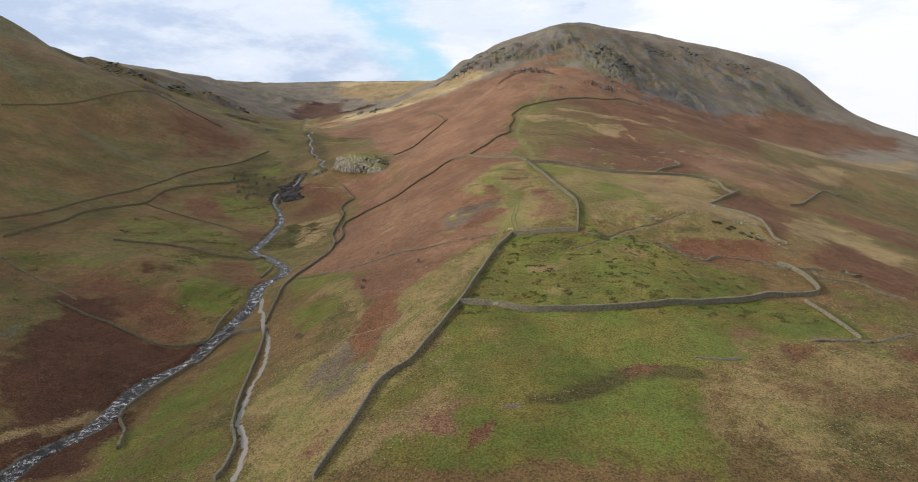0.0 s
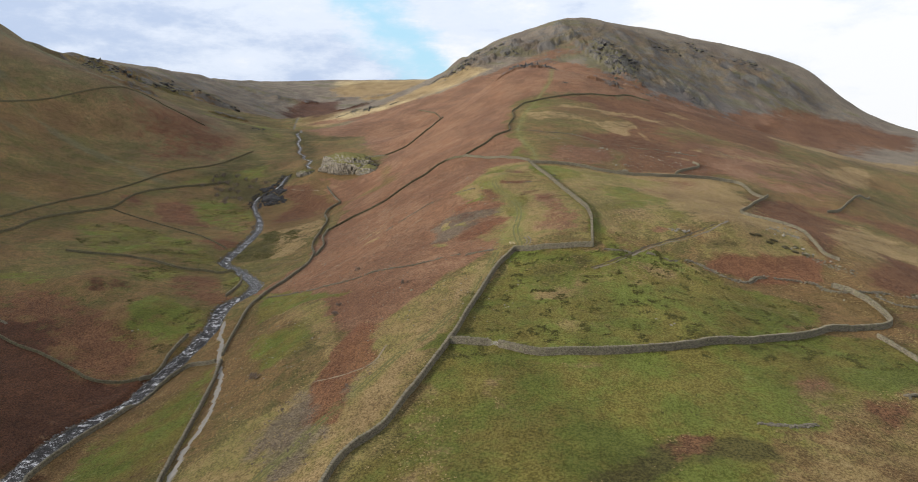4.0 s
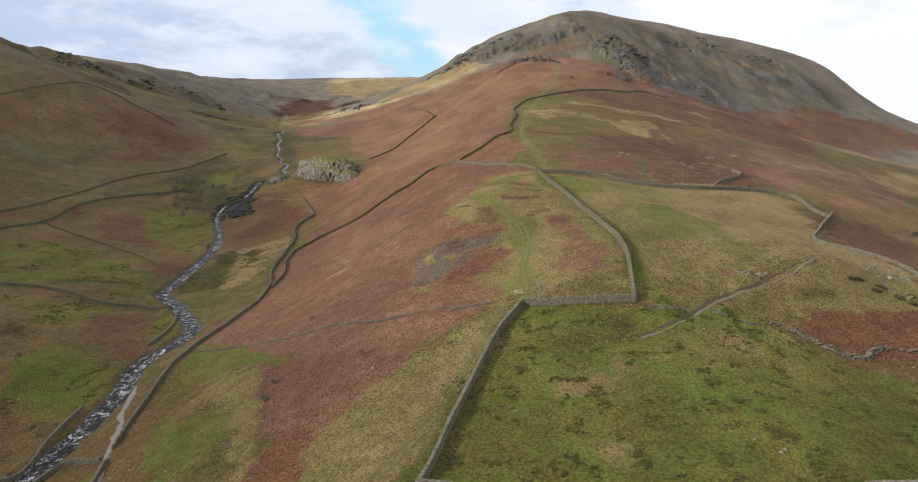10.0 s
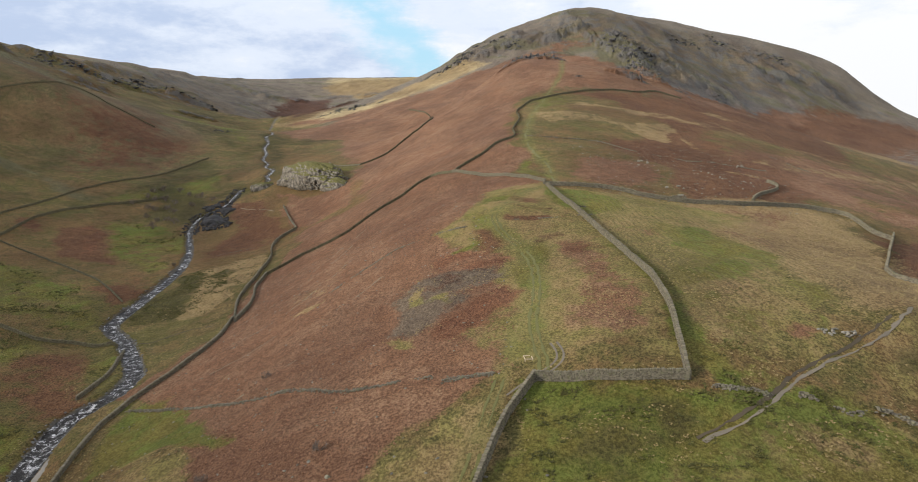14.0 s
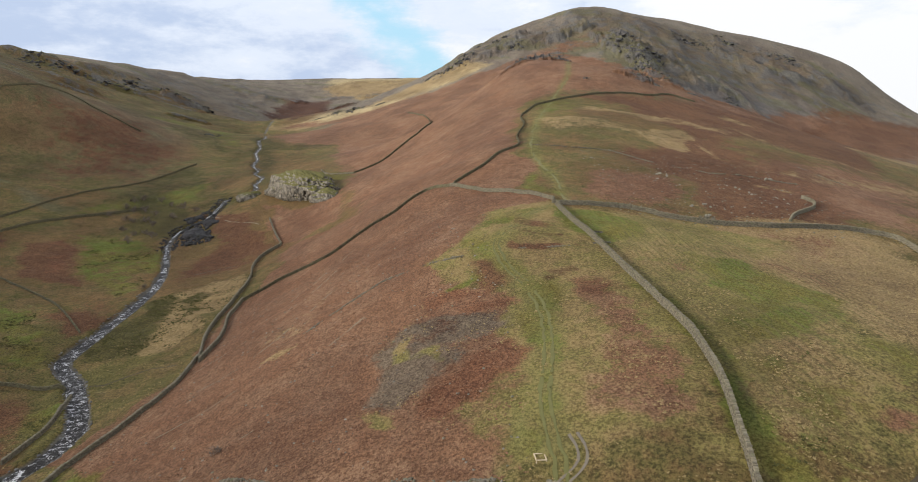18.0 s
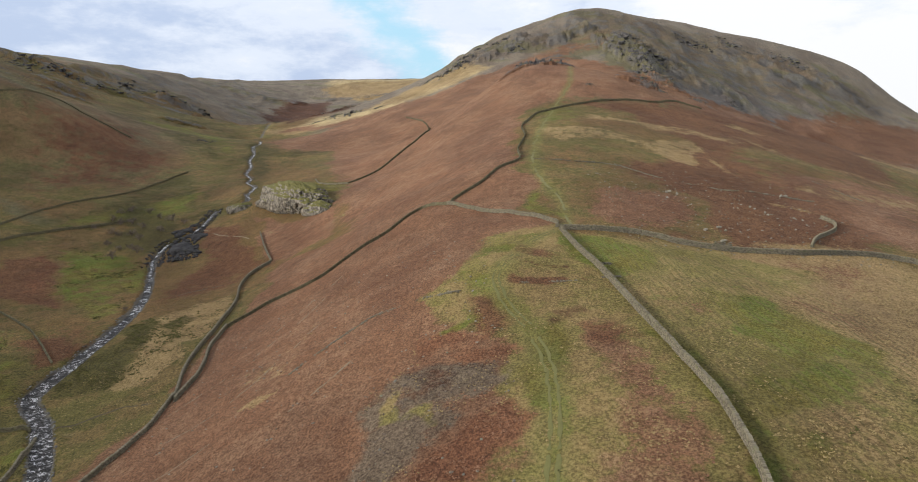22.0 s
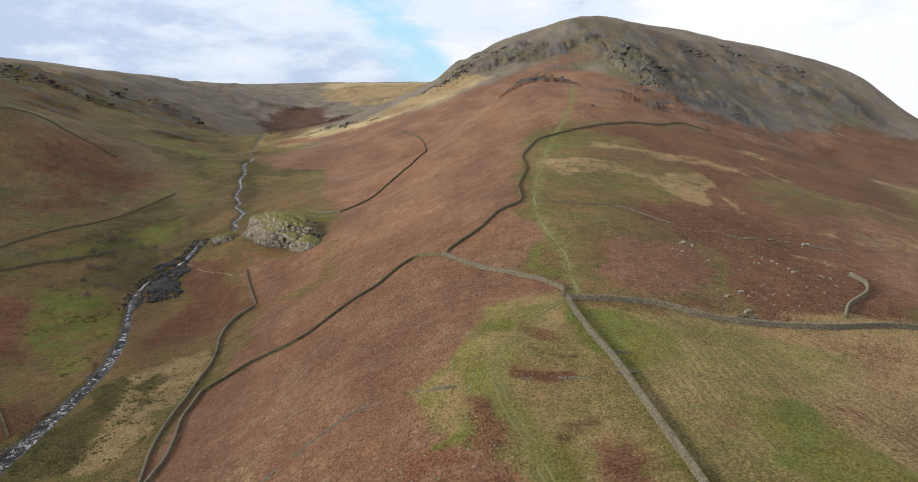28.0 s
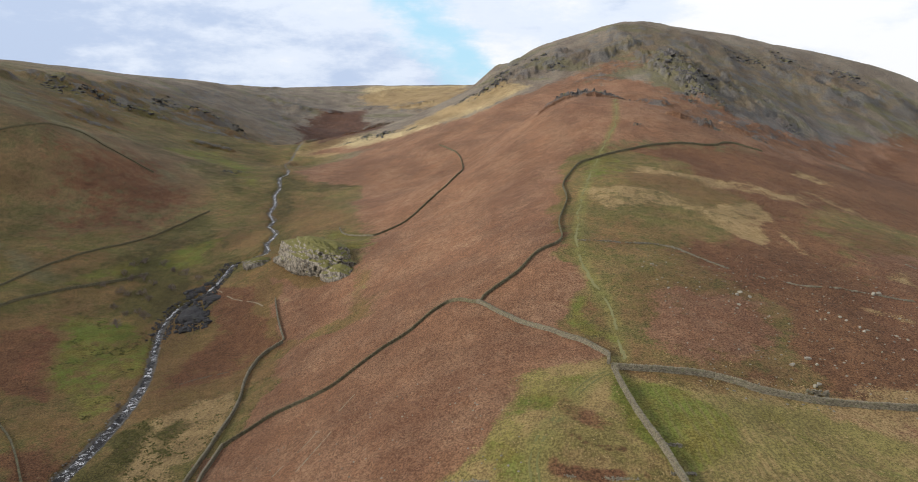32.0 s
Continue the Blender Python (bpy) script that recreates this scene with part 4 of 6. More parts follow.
def within(x, y, outline, soft):
    """From 0 outside an outline to 1 inside, over a soft edge."""
    x, y = np.asarray(x, float), np.asarray(y, float)
    out = np.zeros(x.shape)
    px, py = [p[0] for p in outline], [p[1] for p in outline]
    near = (x > min(px) - soft) & (x < max(px) + soft) & (y > min(py) - soft) & (y < max(py) + soft)
    if near.any():
        out[near] = smooth(-soft, soft, inside(x[near], y[near], outline))
    return out


def from_beck(x, y):
    """Distance to the beck, and how far along it, on the western side where it runs."""
    d, along = np.full(np.shape(x), 500.0), np.zeros(np.shape(x))
    near = (x < 10) & (y < 1600)
    if near.any():
        d[near], along[near] = near_line(x[near], y[near], BED)
    return d, along


def covers(x, y):
    """How far each kind of cover holds the ground, from 0 to 1; what is left over is rough turf."""
    wx = x + 8 * fbm(x, y, 20, 5, 51) + 0.010 * np.abs(y) * fbm(x, y, 70, 4, 53)
    wy = y + 8 * fbm(x, y, 20, 5, 57) + 0.016 * np.abs(y) * fbm(x, y, 70, 4, 59)
    held = {kind: np.zeros(np.shape(x)) for kind in KINDS}
    far_off, _ = from_beck(x, y)
    # far ground turns to the hazed heath colour as it recedes
    held["hazy_heath"] = smooth(600, 860, y) * smooth(20, 130, far_off) * (0.3 + 0.7 * np.maximum(smooth(-330, -120, x), smooth(1300, 1700, y)))
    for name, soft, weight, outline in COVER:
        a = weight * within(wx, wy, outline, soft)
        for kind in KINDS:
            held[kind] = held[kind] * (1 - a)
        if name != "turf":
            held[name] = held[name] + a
    return held


def verges(kind, x, y):
    """How far the verge of a trodden way holds the ground."""
    held, wobble = np.zeros(np.shape(x)), 0.4 * fbm(x, y, 3, 2, 61)
    for name, half, line in TRACKS.values():
        if name == kind:
            low, high = np.min(line, axis=0) - 6, np.max(line, axis=0) + 6
            near = (x > low[0]) & (x < high[0]) & (y > low[1]) & (y < high[1])
            d, _ = near_line(x[near], y[near], line)
            held[near] = np.maximum(held[near], 1 - smooth(half * 0.5, half * 1.6, d + wobble[near]))
    return held


def rockiness(kind, x, y):
    held = np.zeros(np.shape(x))
    for name, soft, weight, outline in ROCKY:
        if name == kind:
            held = np.maximum(held, weight * within(x, y, outline, soft))
    return held


# the stream's own level rises all the way up
BED = rounded(STREAM_LINE, 9)
BED_RUN = np.concatenate([[0], np.cumsum([np.hypot(*(b - a)) for a, b in zip(BED, BED[1:])])])
BED_Z = np.maximum.accumulate(land([p[0] for p in BED], [p[1] for p in BED]))
MOUNDS = [(-84, 618, 19, 6.5), (-125, 318, 14, 3.0), (-54, 280, 12, 2.2), (-60, 262, 9, 1.5), (-160, 345, 15, 2.5), (-90, 430, 10, 1.5), (104, 290, 14, 1.5)]   # hillocks: x, y, radius, height
PLOUGHED = [(44, 395), (78, 398), (100, 360), (96, 300), (52, 276), (53, 320)]


CRAG_ZONES = [   # x, y, half length, half width, height, turn in degrees
    (18, 1222, 34, 18, 7, 60), (48, 1216, 40, 20, 7, 70), (80, 1238, 40, 20, 7, 60), (108, 1220, 34, 18, 6, 40), (140, 1192, 28, 14, 8, 30),
    (176, 1217, 26, 14, 8, 20), (219, 1160, 40, 18, 13, -35), (224, 1108, 38, 18, 14, -50), (229, 1070, 34, 15, 12, -60), (238, 1034, 28, 12, 9, -60),
    (276, 1142, 44, 14, 10, -50), (284, 1072, 36, 12, 9, -55), (312, 1070, 40, 12, 8, -50), (340, 1066, 34, 12, 8, -45), (427, 1202, 50, 16, 10, -35),
    (470, 1206, 44, 14, 9, -35), (538, 1205, 44, 14, 9, -35), (266, 934, 16, 7, 5, -30), (240, 932, 12, 6, 4, -30), (272, 965, 16, 8, 5, -35),
    (220, 931, 10, 6, 4, -20), (172, 985, 18, 9, 5, -20), (137, 738, 8, 5, 3, -20), (150, 735, 9, 5, 3, -20), (176, 745, 10, 5, 3, -25),
    (86, 818, 34, 17, 4, 20), (60, 800, 18, 9, 2, 40), (-544, 1094, 40, 16, 10, 20), (-520, 1112, 36, 14, 9, 30), (-575, 1270, 55, 18, 10, 30),
    (-600, 1403, 55, 18, 10, 40), (-409, 1373, 30, 13, 8, 20), (-420, 984, 22, 10, 6, 30), (-435, 1120, 26, 12, 7, 30), (-560, 1010, 30, 14, 9, 20),
    (-186, 1320, 34, 13, 8, 15), (-206, 1275, 14, 8, 4, 15), (-350, 1240, 30, 14, 11, 40), (-400, 1300, 35, 14, 11, 40), (-470, 1420, 45, 16, 13, 35), (-560, 2250, 120, 40, 8, 10), (-330, 2450, 120, 35, 7, -10), (-200, 2300, 90, 30, 6, -20),
    (-120, 2000, 70, 25, 5, -30), (-380, 900, 24, 9, 4, 25), (-330, 1060, 24, 9, 5, 25),
]


def crags(x, y):
    """Height that the crags add, and how far they hold the ground."""
    add, held = np.zeros(x.shape), np.zeros(x.shape)
    for cx, cy, long, wide, high, turn in CRAG_ZONES:
        near = (np.abs(x - cx) < long * 1.3) & (np.abs(y - cy) < long * 1.3)
        if not near.any():
            continue
        dx, dy = x[near] - cx, y[near] - cy
        c, s = math.cos(radians(turn)), math.sin(radians(turn))
        u, v = (dx * c + dy * s) / long, (dy * c - dx * s) / wide
        rough = fbm(x[near], y[near], long * 0.35, 4, 131, True)
        inner = 1 - np.hypot(u, v) + 0.5 * rough
        step_up = 0.6 * smooth(0.0, 0.22, inner) + 0.4 * smooth(0.3, 0.5, inner)
        add[near] = np.maximum(add[near], high * step_up * (0.78 + 0.22 * rough))
        held[near] = np.maximum(held[near], smooth(-0.15, 0.25, inner))
    return add, held


CORRIE_LIP = [(-262, 1150), (-225, 1240), (-186, 1324), (-108, 1450), (-38, 1650), (10, 1916)]


def furrows(x, y):
    """Old plough ridges, which run up the slope."""
    return (x + 0.8 * fbm(x, y, 30, 2, 81)) * 2 * math.pi / 5.8


def ground(x, y):
    """Height of the ground."""
    x, y = np.atleast_1d(np.asarray(x, float)), np.atleast_1d(np.asarray(y, float))
    z = land(x, y)
    d, along = from_beck(x, y)
    away = np.hypot(x, y - 200)
    z = z + 0.45 * fbm(x, y, 9, 4, 3) + 1.6 * fbm(x, y, 60, 3, 11) * smooth(15, 80, d)
    for mx, my, radius, high in MOUNDS:
        z = z + high * np.exp(-((x - mx) ** 2 + (y - my) ** 2) / radius ** 2)
    z = z + smooth(600, 1200, away) * 7 * fbm(x, y, 150, 5, 21)
    rocky = np.zeros(x.shape)
    for name, soft, weight, outline in ROCKY:
        rocky = np.maximum(rocky, within(x, y, outline, soft) * (min(0.3 + 0.012 * soft, 1) if name == "rock" else 0.3))
    crag = fbm(x + 30 * fbm(x, y, 120, 2, 71), y, 75, 6, 31, True)
    z = z + rocky * (9 * np.maximum(crag - 0.1, 0) + 2.2 * fbm(x, y, 22, 3, 37, True))
    z = z + crags(x, y)[0]
    behind = (y > 1100) & (x < 60) & (x > -600)
    if behind.any():
        lip, _ = near_line(x[behind], y[behind], CORRIE_LIP)
        z[behind] -= 26 * smooth(0, 70, lip) * (1 - smooth(160, 420, lip)) * (inside(x[behind], y[behind], [*CORRIE_LIP, (-600, 1950), (-600, 1150)]) > 0) * smooth(1150, 1260, y[behind])
    by_bank = (x > 35) & (x < 100) & (y > 240) & (y < 292)
    if by_bank.any():
        cut, _ = near_line(x[by_bank], y[by_bank], SHARP)
        z[by_bank] -= 0.5 * (1 - smooth(0.2, 1.6, cut))
    furrow = within(x, y, PLOUGHED, 4)
    z = z + furrow * 0.08 * np.sin(furrows(x, y))
    half = (1.0 + 0.25 * fbm(along, along * 0, 25, 2, 91)) * (2.6 - 0.8 * smooth(290, 340, y) - 1.05 * smooth(400, 520, y))
    z = np.interp(along, BED_RUN, BED_Z) * (1 - smooth(half + 0.5, half + 8, d)) + z * smooth(half + 0.5, half + 8, d)
    z = z - 1.5 * (1 - smooth(half, half + 2.2, d)) + 0.5 * fbm(x, y, 3, 2, 95) * (1 - smooth(half + 1, half + 5, d))
    return z


def spread(fine_low, fine_high, low, high, step, growth):
    """Places along one axis: even in the middle, wider apart outside."""
    mid = list(np.arange(fine_low, fine_high, step))
    up, s = [fine_high], step
    while up[-1] < high:
        s *= growth
        up.append(up[-1] + s)
    down, s = [fine_low], step
    while down[-1] > low:
        s *= growth
        down.append(down[-1] - s)
    return np.array(down[:0:-1] + mid + up)


def sheet(name, xs, ys, height):
    gx, gy = np.meshgrid(xs, ys)
    co = np.stack([gx, gy, height(gx, gy)], -1).reshape(-1, 3)
    nx, ny = len(xs), len(ys)
    base = (np.arange(ny - 1)[:, None] * nx + np.arange(nx - 1)[None, :]).ravel()
    quads = np.stack([base, base + 1, base + nx + 1, base + nx], -1)
    me = bpy.data.meshes.new(name)
    me.vertices.add(len(co))
    me.vertices.foreach_set("co", co.ravel().astype(np.float32))
    me.loops.add(quads.size)
    me.loops.foreach_set("vertex_index", quads.ravel().astype(np.int32))
    me.polygons.add(len(quads))
    me.polygons.foreach_set("loop_start", (np.arange(len(quads)) * 4).astype(np.int32))
    me.polygons.foreach_set("use_smooth", np.ones(len(quads), bool))
    me.update(calc_edges=True)
    return me, co


xs = spread(-135, 150, -1900, 1900, 1.25, 1.013)
ys = spread(105, 430, -200, 4700, 1.25, 1.0058)
ground_mesh, ground_co = sheet("ground", xs, ys, ground)
gx, gy = ground_co[:, 0], ground_co[:, 1]
bed_d, _ = from_beck(gx, gy)
COVERS = covers(gx, gy)
# each kind's share of what lies under it and itself, in the order in which the ground's material lays them
under = np.maximum(1 - sum(COVERS.values()), 0)
LAID = {}
for kind in KINDS:
    under = under + COVERS[kind]
    LAID[kind] = COVERS[kind] / np.maximum(under, 1e-4)
COVERS = LAID
for kind in ("lush", "gravel"):
    COVERS[kind] = verges(kind, gx, gy)
COVERS["rock"] = rockiness("rock", gx, gy)
# green ribs between gullies, which run down the far slopes
east_rib = fbm(0.66 * gx + 0.75 * gy, 0.22 * (0.75 * gx - 0.66 * gy), 42, 4, 141)
west_rib = fbm(0.30 * gx + 0.95 * gy, 0.22 * (0.95 * gx - 0.30 * gy), 42, 4, 147)
COVERS["ribbed"] = np.where(gx > -60, 0.85 * smooth(-0.05, 0.35, east_rib) * smooth(780, 950, gy) * smooth(0.1, 0.6, COVERS["rock"]), 0.6 * smooth(0.0, 0.35, west_rib) * smooth(-60, -190, gx) * smooth(380, 520, gy)) * smooth(20, 90, bed_d)
COVERS["ploughed"] = within(gx, gy, PLOUGHED, 7)
COVERS["rock"] = np.maximum(COVERS["rock"], crags(gx, gy)[1])
COVERS["bed"] = 1 - smooth(2.4, 4.2, bed_d + 0.5 * smooth(300, 500, gy) + 1.2 * smooth(450, 600, gy) + 0.8 * fbm(gx, gy, 5, 2, 97))
for attribute, kinds in (("cover_a", ("bracken", "red", "green", "straw")), ("cover_b", ("heather", "rock", "scree", "lush")), ("cover_c", ("pale", "gravel", "peat", "bed")), ("cover_d", ("dark", "ploughed", "hazy_heath", "ribbed")), ("cover_e", ("russet", "bent", "lush", "gravel"))):
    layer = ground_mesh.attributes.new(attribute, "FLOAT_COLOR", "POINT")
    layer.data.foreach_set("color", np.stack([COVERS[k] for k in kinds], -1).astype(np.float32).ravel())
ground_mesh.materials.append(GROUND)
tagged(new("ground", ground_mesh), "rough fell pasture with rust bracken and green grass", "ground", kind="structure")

# ---- things ----
def height_at(x, y):
    return float(ground(x, y)[0])


def part(name, mesh, material, parent=None, label="", kind=""):
    ob = new(name, mesh)
    if material:
        mesh.materials.append(material)
    if parent:
        ob.parent = parent
    return tagged(ob, label, kind=kind)


def solid(name, co, faces, sides=4, shade=False):
    """A mesh from arrays: corners, and faces of that many sides."""
    co, faces = np.asarray(co, np.float32), np.asarray(faces, np.int32)
    me = bpy.data.meshes.new(name)
    me.vertices.add(len(co))
    me.vertices.foreach_set("co", co.ravel())
    me.loops.add(faces.size)
    me.loops.foreach_set("vertex_index", faces.ravel())
    me.polygons.add(len(faces))
    me.polygons.foreach_set("loop_start", (np.arange(len(faces)) * sides).astype(np.int32))
    me.polygons.foreach_set("use_smooth", np.full(len(faces), shade, bool))
    me.update(calc_edges=True)
    return me


CUBE = np.array([(i, j, k) for k in (-1, 1) for j in (-1, 1) for i in (-1, 1)], float)
CUBE_FACES = np.array([(0, 2, 3, 1), (4, 5, 7, 6), (0, 1, 5, 4), (2, 6, 7, 3), (0, 4, 6, 2), (1, 3, 7, 5)])


def blocks(rng, centre, run, size, jitter=0.16):
    """Rough blocks: centres, the ways they run (unit vectors on the plan), half sizes (along, across, up)."""
    n = len(centre)
    shape = CUBE[None] * (1 + jitter * rng.uniform(-1, 1, (n, 8, 3))) * size[:, None, :]
    along = np.stack([run[:, 0], run[:, 1], np.zeros(n)], -1)
    across = np.stack([-run[:, 1], run[:, 0], np.zeros(n)], -1)
    co = centre[:, None, :] + shape[..., :1] * along[:, None] + shape[..., 1:2] * across[:, None] + shape[..., 2:] * np.array([0, 0, 1.0])
    faces = (np.arange(n)[:, None, None] * 8 + CUBE_FACES[None]).reshape(-1, 4)
    return co.reshape(-1, 3), faces


def along_line(line, step):
    """Places and ways along a rounded line, every step metres."""
    p = np.array(rounded(line, 1.0))
    run = np.concatenate([[0], np.cumsum(np.hypot(*np.diff(p, axis=0).T))])
    s = np.arange(step / 2, run[-1], step)
    place = np.stack([np.interp(s, run, p[:, 0]), np.interp(s, run, p[:, 1])], -1)
    ahead = np.stack([np.interp(s + 0.6, run, p[:, 0]), np.interp(s + 0.6, run, p[:, 1])], -1)
    behind = np.stack([np.interp(s - 0.6, run, p[:, 0]), np.interp(s - 0.6, run, p[:, 1])], -1)
    way = ahead - behind
    return place, way / np.maximum(np.linalg.norm(way, axis=1), 1e-6)[:, None], s


def stone_wall(line, label, seed, height=1.4, width=0.75, stone_length=0.42, course=0.23, category="stone wall", stone_look=None):
    """A dry stone wall: battered faces of coursed stones round a core, with upright coping stones."""
    rng = np.random.default_rng(seed)
    wall = tagged(new("stone_wall"), label, category, "dry stone walls")
    base = line[0]
    wall.location = (base[0], base[1], height_at(*base))
    shift = -np.array(wall.location)
    sag = lambda s: height * (1 + 0.10 * fbm(s, s * 0, 9, 3, seed))
    centres, runs, sizes = [], [], []
    for k in range(int(height / course)):
        for side in (-1, 1):
            place, way, s = along_line(line, stone_length * (1.15 if k == 0 else 1))
            keep = (k + 0.6) * course < sag(s)
            place, way, s = place[keep], way[keep], s[keep]
            n = len(s)
            if not n:
                continue
            slide = rng.uniform(-0.35, 0.35, n) * stone_length
            half = width / 2 * (1 - 0.35 * k * course / height)
            off = side * (half - 0.10 + rng.uniform(-0.035, 0.05, n))
            xy = place + way * slide[:, None] + np.stack([-way[:, 1], way[:, 0]], -1) * off[:, None]
            z = ground(place[:, 0], place[:, 1]) + (k + 0.35) * course + rng.uniform(-0.03, 0.03, n)
            centres.append(np.column_stack([xy, z]) + shift)
            runs.append(way)
            sizes.append(np.stack([stone_length * rng.uniform(0.36, 0.62, n), np.full(n, 0.15), course * rng.uniform(0.44, 0.60, n)], -1))
    co, faces = blocks(rng, np.concatenate(centres), np.concatenate(runs), np.concatenate(sizes))
    # the hearting between the two faces
    place, way, s = along_line(line, 1.2)
    z = ground(place[:, 0], place[:, 1])
    core, core_faces = blocks(rng, np.column_stack([place, z + height * 0.40]) + shift, way, np.tile((0.75, width * 0.30, height * 0.55), (len(s), 1)), 0.02)
    part("walling", solid("walling", np.concatenate([co, core]), np.concatenate([faces, core_faces + len(co)])), stone_look or WALL_STONE, wall, kind="stuff")
    place, way, s = along_line(line, stone_length * 0.55)
    n = len(s)
    z = ground(place[:, 0], place[:, 1]) + sag(s) + rng.uniform(-0.05, 0.10, n)
    size = np.stack([stone_length * rng.uniform(0.18, 0.32, n), width * rng.uniform(0.30, 0.42, n), rng.uniform(0.11, 0.20, n)], -1)
    co, faces = blocks(rng, np.column_stack([place, z]) + shift, way, size, 0.25)
    part("coping", solid("coping", co, faces), stone_look or COPE_STONE, wall, "upright coping stones", kind="stuff")
    return wall


def fallen_wall(line, label, seed, height=0.7, spread_out=0.9, stone_length=0.45, gaps=-0.1):
    """A collapsed wall: a low ridge of tumbled stones."""
    rng = np.random.default_rng(seed)
    wall = tagged(new("fallen_wall"), label, "stone wall", "fallen walls")
    base = line[0]
    wall.location = (base[0], base[1], height_at(*base))
    shift = -np.array(wall.location)
    centres, runs, sizes = [], [], []
    for k in range(7):
        place, way, s = along_line(line, stone_length * 1.3)
        keep = fbm(s, s * 0, 5, 3, seed + 3) + 0.25 * rng.uniform(-1, 1, len(s)) > gaps
        place, way, s = place[keep], way[keep], s[keep]
        n = len(s)
        level = height * np.clip(0.65 + 0.8 * fbm(s, s * 0 + k, 6, 3, seed), 0.1, 1.3)
        off = rng.normal(0, spread_out * 0.45, n)
        xy = place + way * rng.uniform(-0.4, 0.4, n)[:, None] + np.stack([-way[:, 1], way[:, 0]], -1) * off[:, None]
        z = ground(xy[:, 0], xy[:, 1]) + np.maximum(level * np.exp(-(off / spread_out) ** 2 * 2.5) * rng.uniform(0.1, 1, n), 0.03)
        turn = rng.uniform(0, math.pi, n)
        centres.append(np.column_stack([xy, z]) + shift)
        runs.append(np.stack([np.cos(turn), np.sin(turn)], -1))
        sizes.append(np.stack([rng.uniform(0.12, 0.30, n), rng.uniform(0.10, 0.22, n), rng.uniform(0.07, 0.16, n)], -1) * stone_length / 0.42)
    co, faces = blocks(rng, np.concatenate(centres), np.concatenate(runs), np.concatenate(sizes), 0.3)
    part("tumbled_stones", solid("tumbled_stones", co, faces), RUIN_STONE, wall, kind="stuff")
    return wall


NEAR = dict(stone_length=0.40, course=0.22)
FINE = dict(stone_length=0.31, course=0.175)
FAR = dict(stone_length=0.7, course=0.32, width=0.6)
WALLS = [
    ("wall_spur_low", "long grey dry stone wall up the spur's pasture", dict(FINE, height=1.5)),
    ("wall_cross", "straight grey dry stone wall between two corners", dict(FINE, height=1.5)),
    ("wall_spur_mid", "curving pale dry stone wall beside ploughed grass", dict(FINE, height=1.35)),
    ("wall_gate_left", "low pale dry stone wall over the spur", dict(FINE, height=1.1)),
    ("wall_ridge", "long dry stone wall along the bracken ridge", dict(FAR, height=1.0, width=0.5, stone_look=MOSSY_STONE)),
    ("wall_gate_right", "grey dry stone wall at the moor's edge", dict(NEAR, height=1.35)),
    ("wall_hook", "pale dry stone wall with a hooked end", dict(NEAR, height=1.0)),
    ("wall_field_a", "short grey dry stone wall beside a field gate", dict(FINE, height=1.6, width=0.85)),
    ("wall_field_b", "wavering grey dry stone wall across green pasture", dict(FINE, height=1.6, width=0.85)),
    ("wall_field_c", "grey dry stone wall turning back at the field's corner", dict(NEAR, height=1.4)),
    ("wall_low_right", "narrow grey dry stone wall down green pasture", dict(NEAR, height=0.9, width=0.6)),
    ("wall_fold_far", "short dry stone wall on far bracken moor", dict(FAR, height=1.1)),
    ("wall_fold_right", "bent pale dry stone wall on stony moor", dict(NEAR, height=1.1)),
    ("wall_west_top", "dark dry stone wall high on the western fell", dict(FAR, height=1.0, width=0.6, stone_look=MOSSY_STONE)),
    ("wall_west_up", "long dark dry stone wall slanting up the fell", dict(FAR, height=1.0, width=0.5, stone_look=MOSSY_STONE)),
    ("wall_west_mid", "dark dry stone wall along the fell's foot", dict(FAR, height=1.25, stone_look=MOSSY_STONE)),
    ("wall_west_branch", "low mossy dry stone wall down to the stream", dict(FAR, height=0.5, stone_look=MOSSY_STONE)),
    ("wall_west_low", "mossy dry stone wall ending at the stream bank", dict(FAR, height=1.0, stone_look=MOSSY_STONE)),
    ("wall_west_bottom", "low mossy dry stone wall through bracken", dict(FAR, height=0.8, stone_look=MOSSY_STONE)),
    ("wall_bank", "grey stone bank wall beside the stream", dict(NEAR, height=1.2)),
    ("wall_bank_low", "dark stone bank wall above the stream", dict(NEAR, height=1.1)),
    ("wall_stream_right", "mossy dry stone wall along the stream", dict(NEAR, height=1.2)),
    ("wall_track_low", "dry stone wall beside the gravel track", dict(NEAR, height=1.3)),
    ("wall_track_up", "dry stone wall climbing from the track to a fold", dict(NEAR, height=1.2)),
    ("wall_fold_w", "dry stone wall on the lower side of a narrow fold", dict(NEAR, height=1.4)),
    ("wall_fold_e", "dry stone wall on the upper side of a narrow fold", dict(NEAR, height=1.4)),
    ("wall_fold_top", "thin dry stone wall climbing towards the crag", dict(FAR, height=1.1)),
    ("wall_arc", "curved dark dry stone wall on the bracken slope", dict(FAR, height=0.95, stone_look=MOSSY_STONE)),
    ("wall_arc_w", "short curved end of a dry stone wall", dict(FAR, height=0.8)),
]
for number, (key, label, look_of) in enumerate(WALLS):
    stone_wall(PLAN[key], label, 100 + number, **look_of)
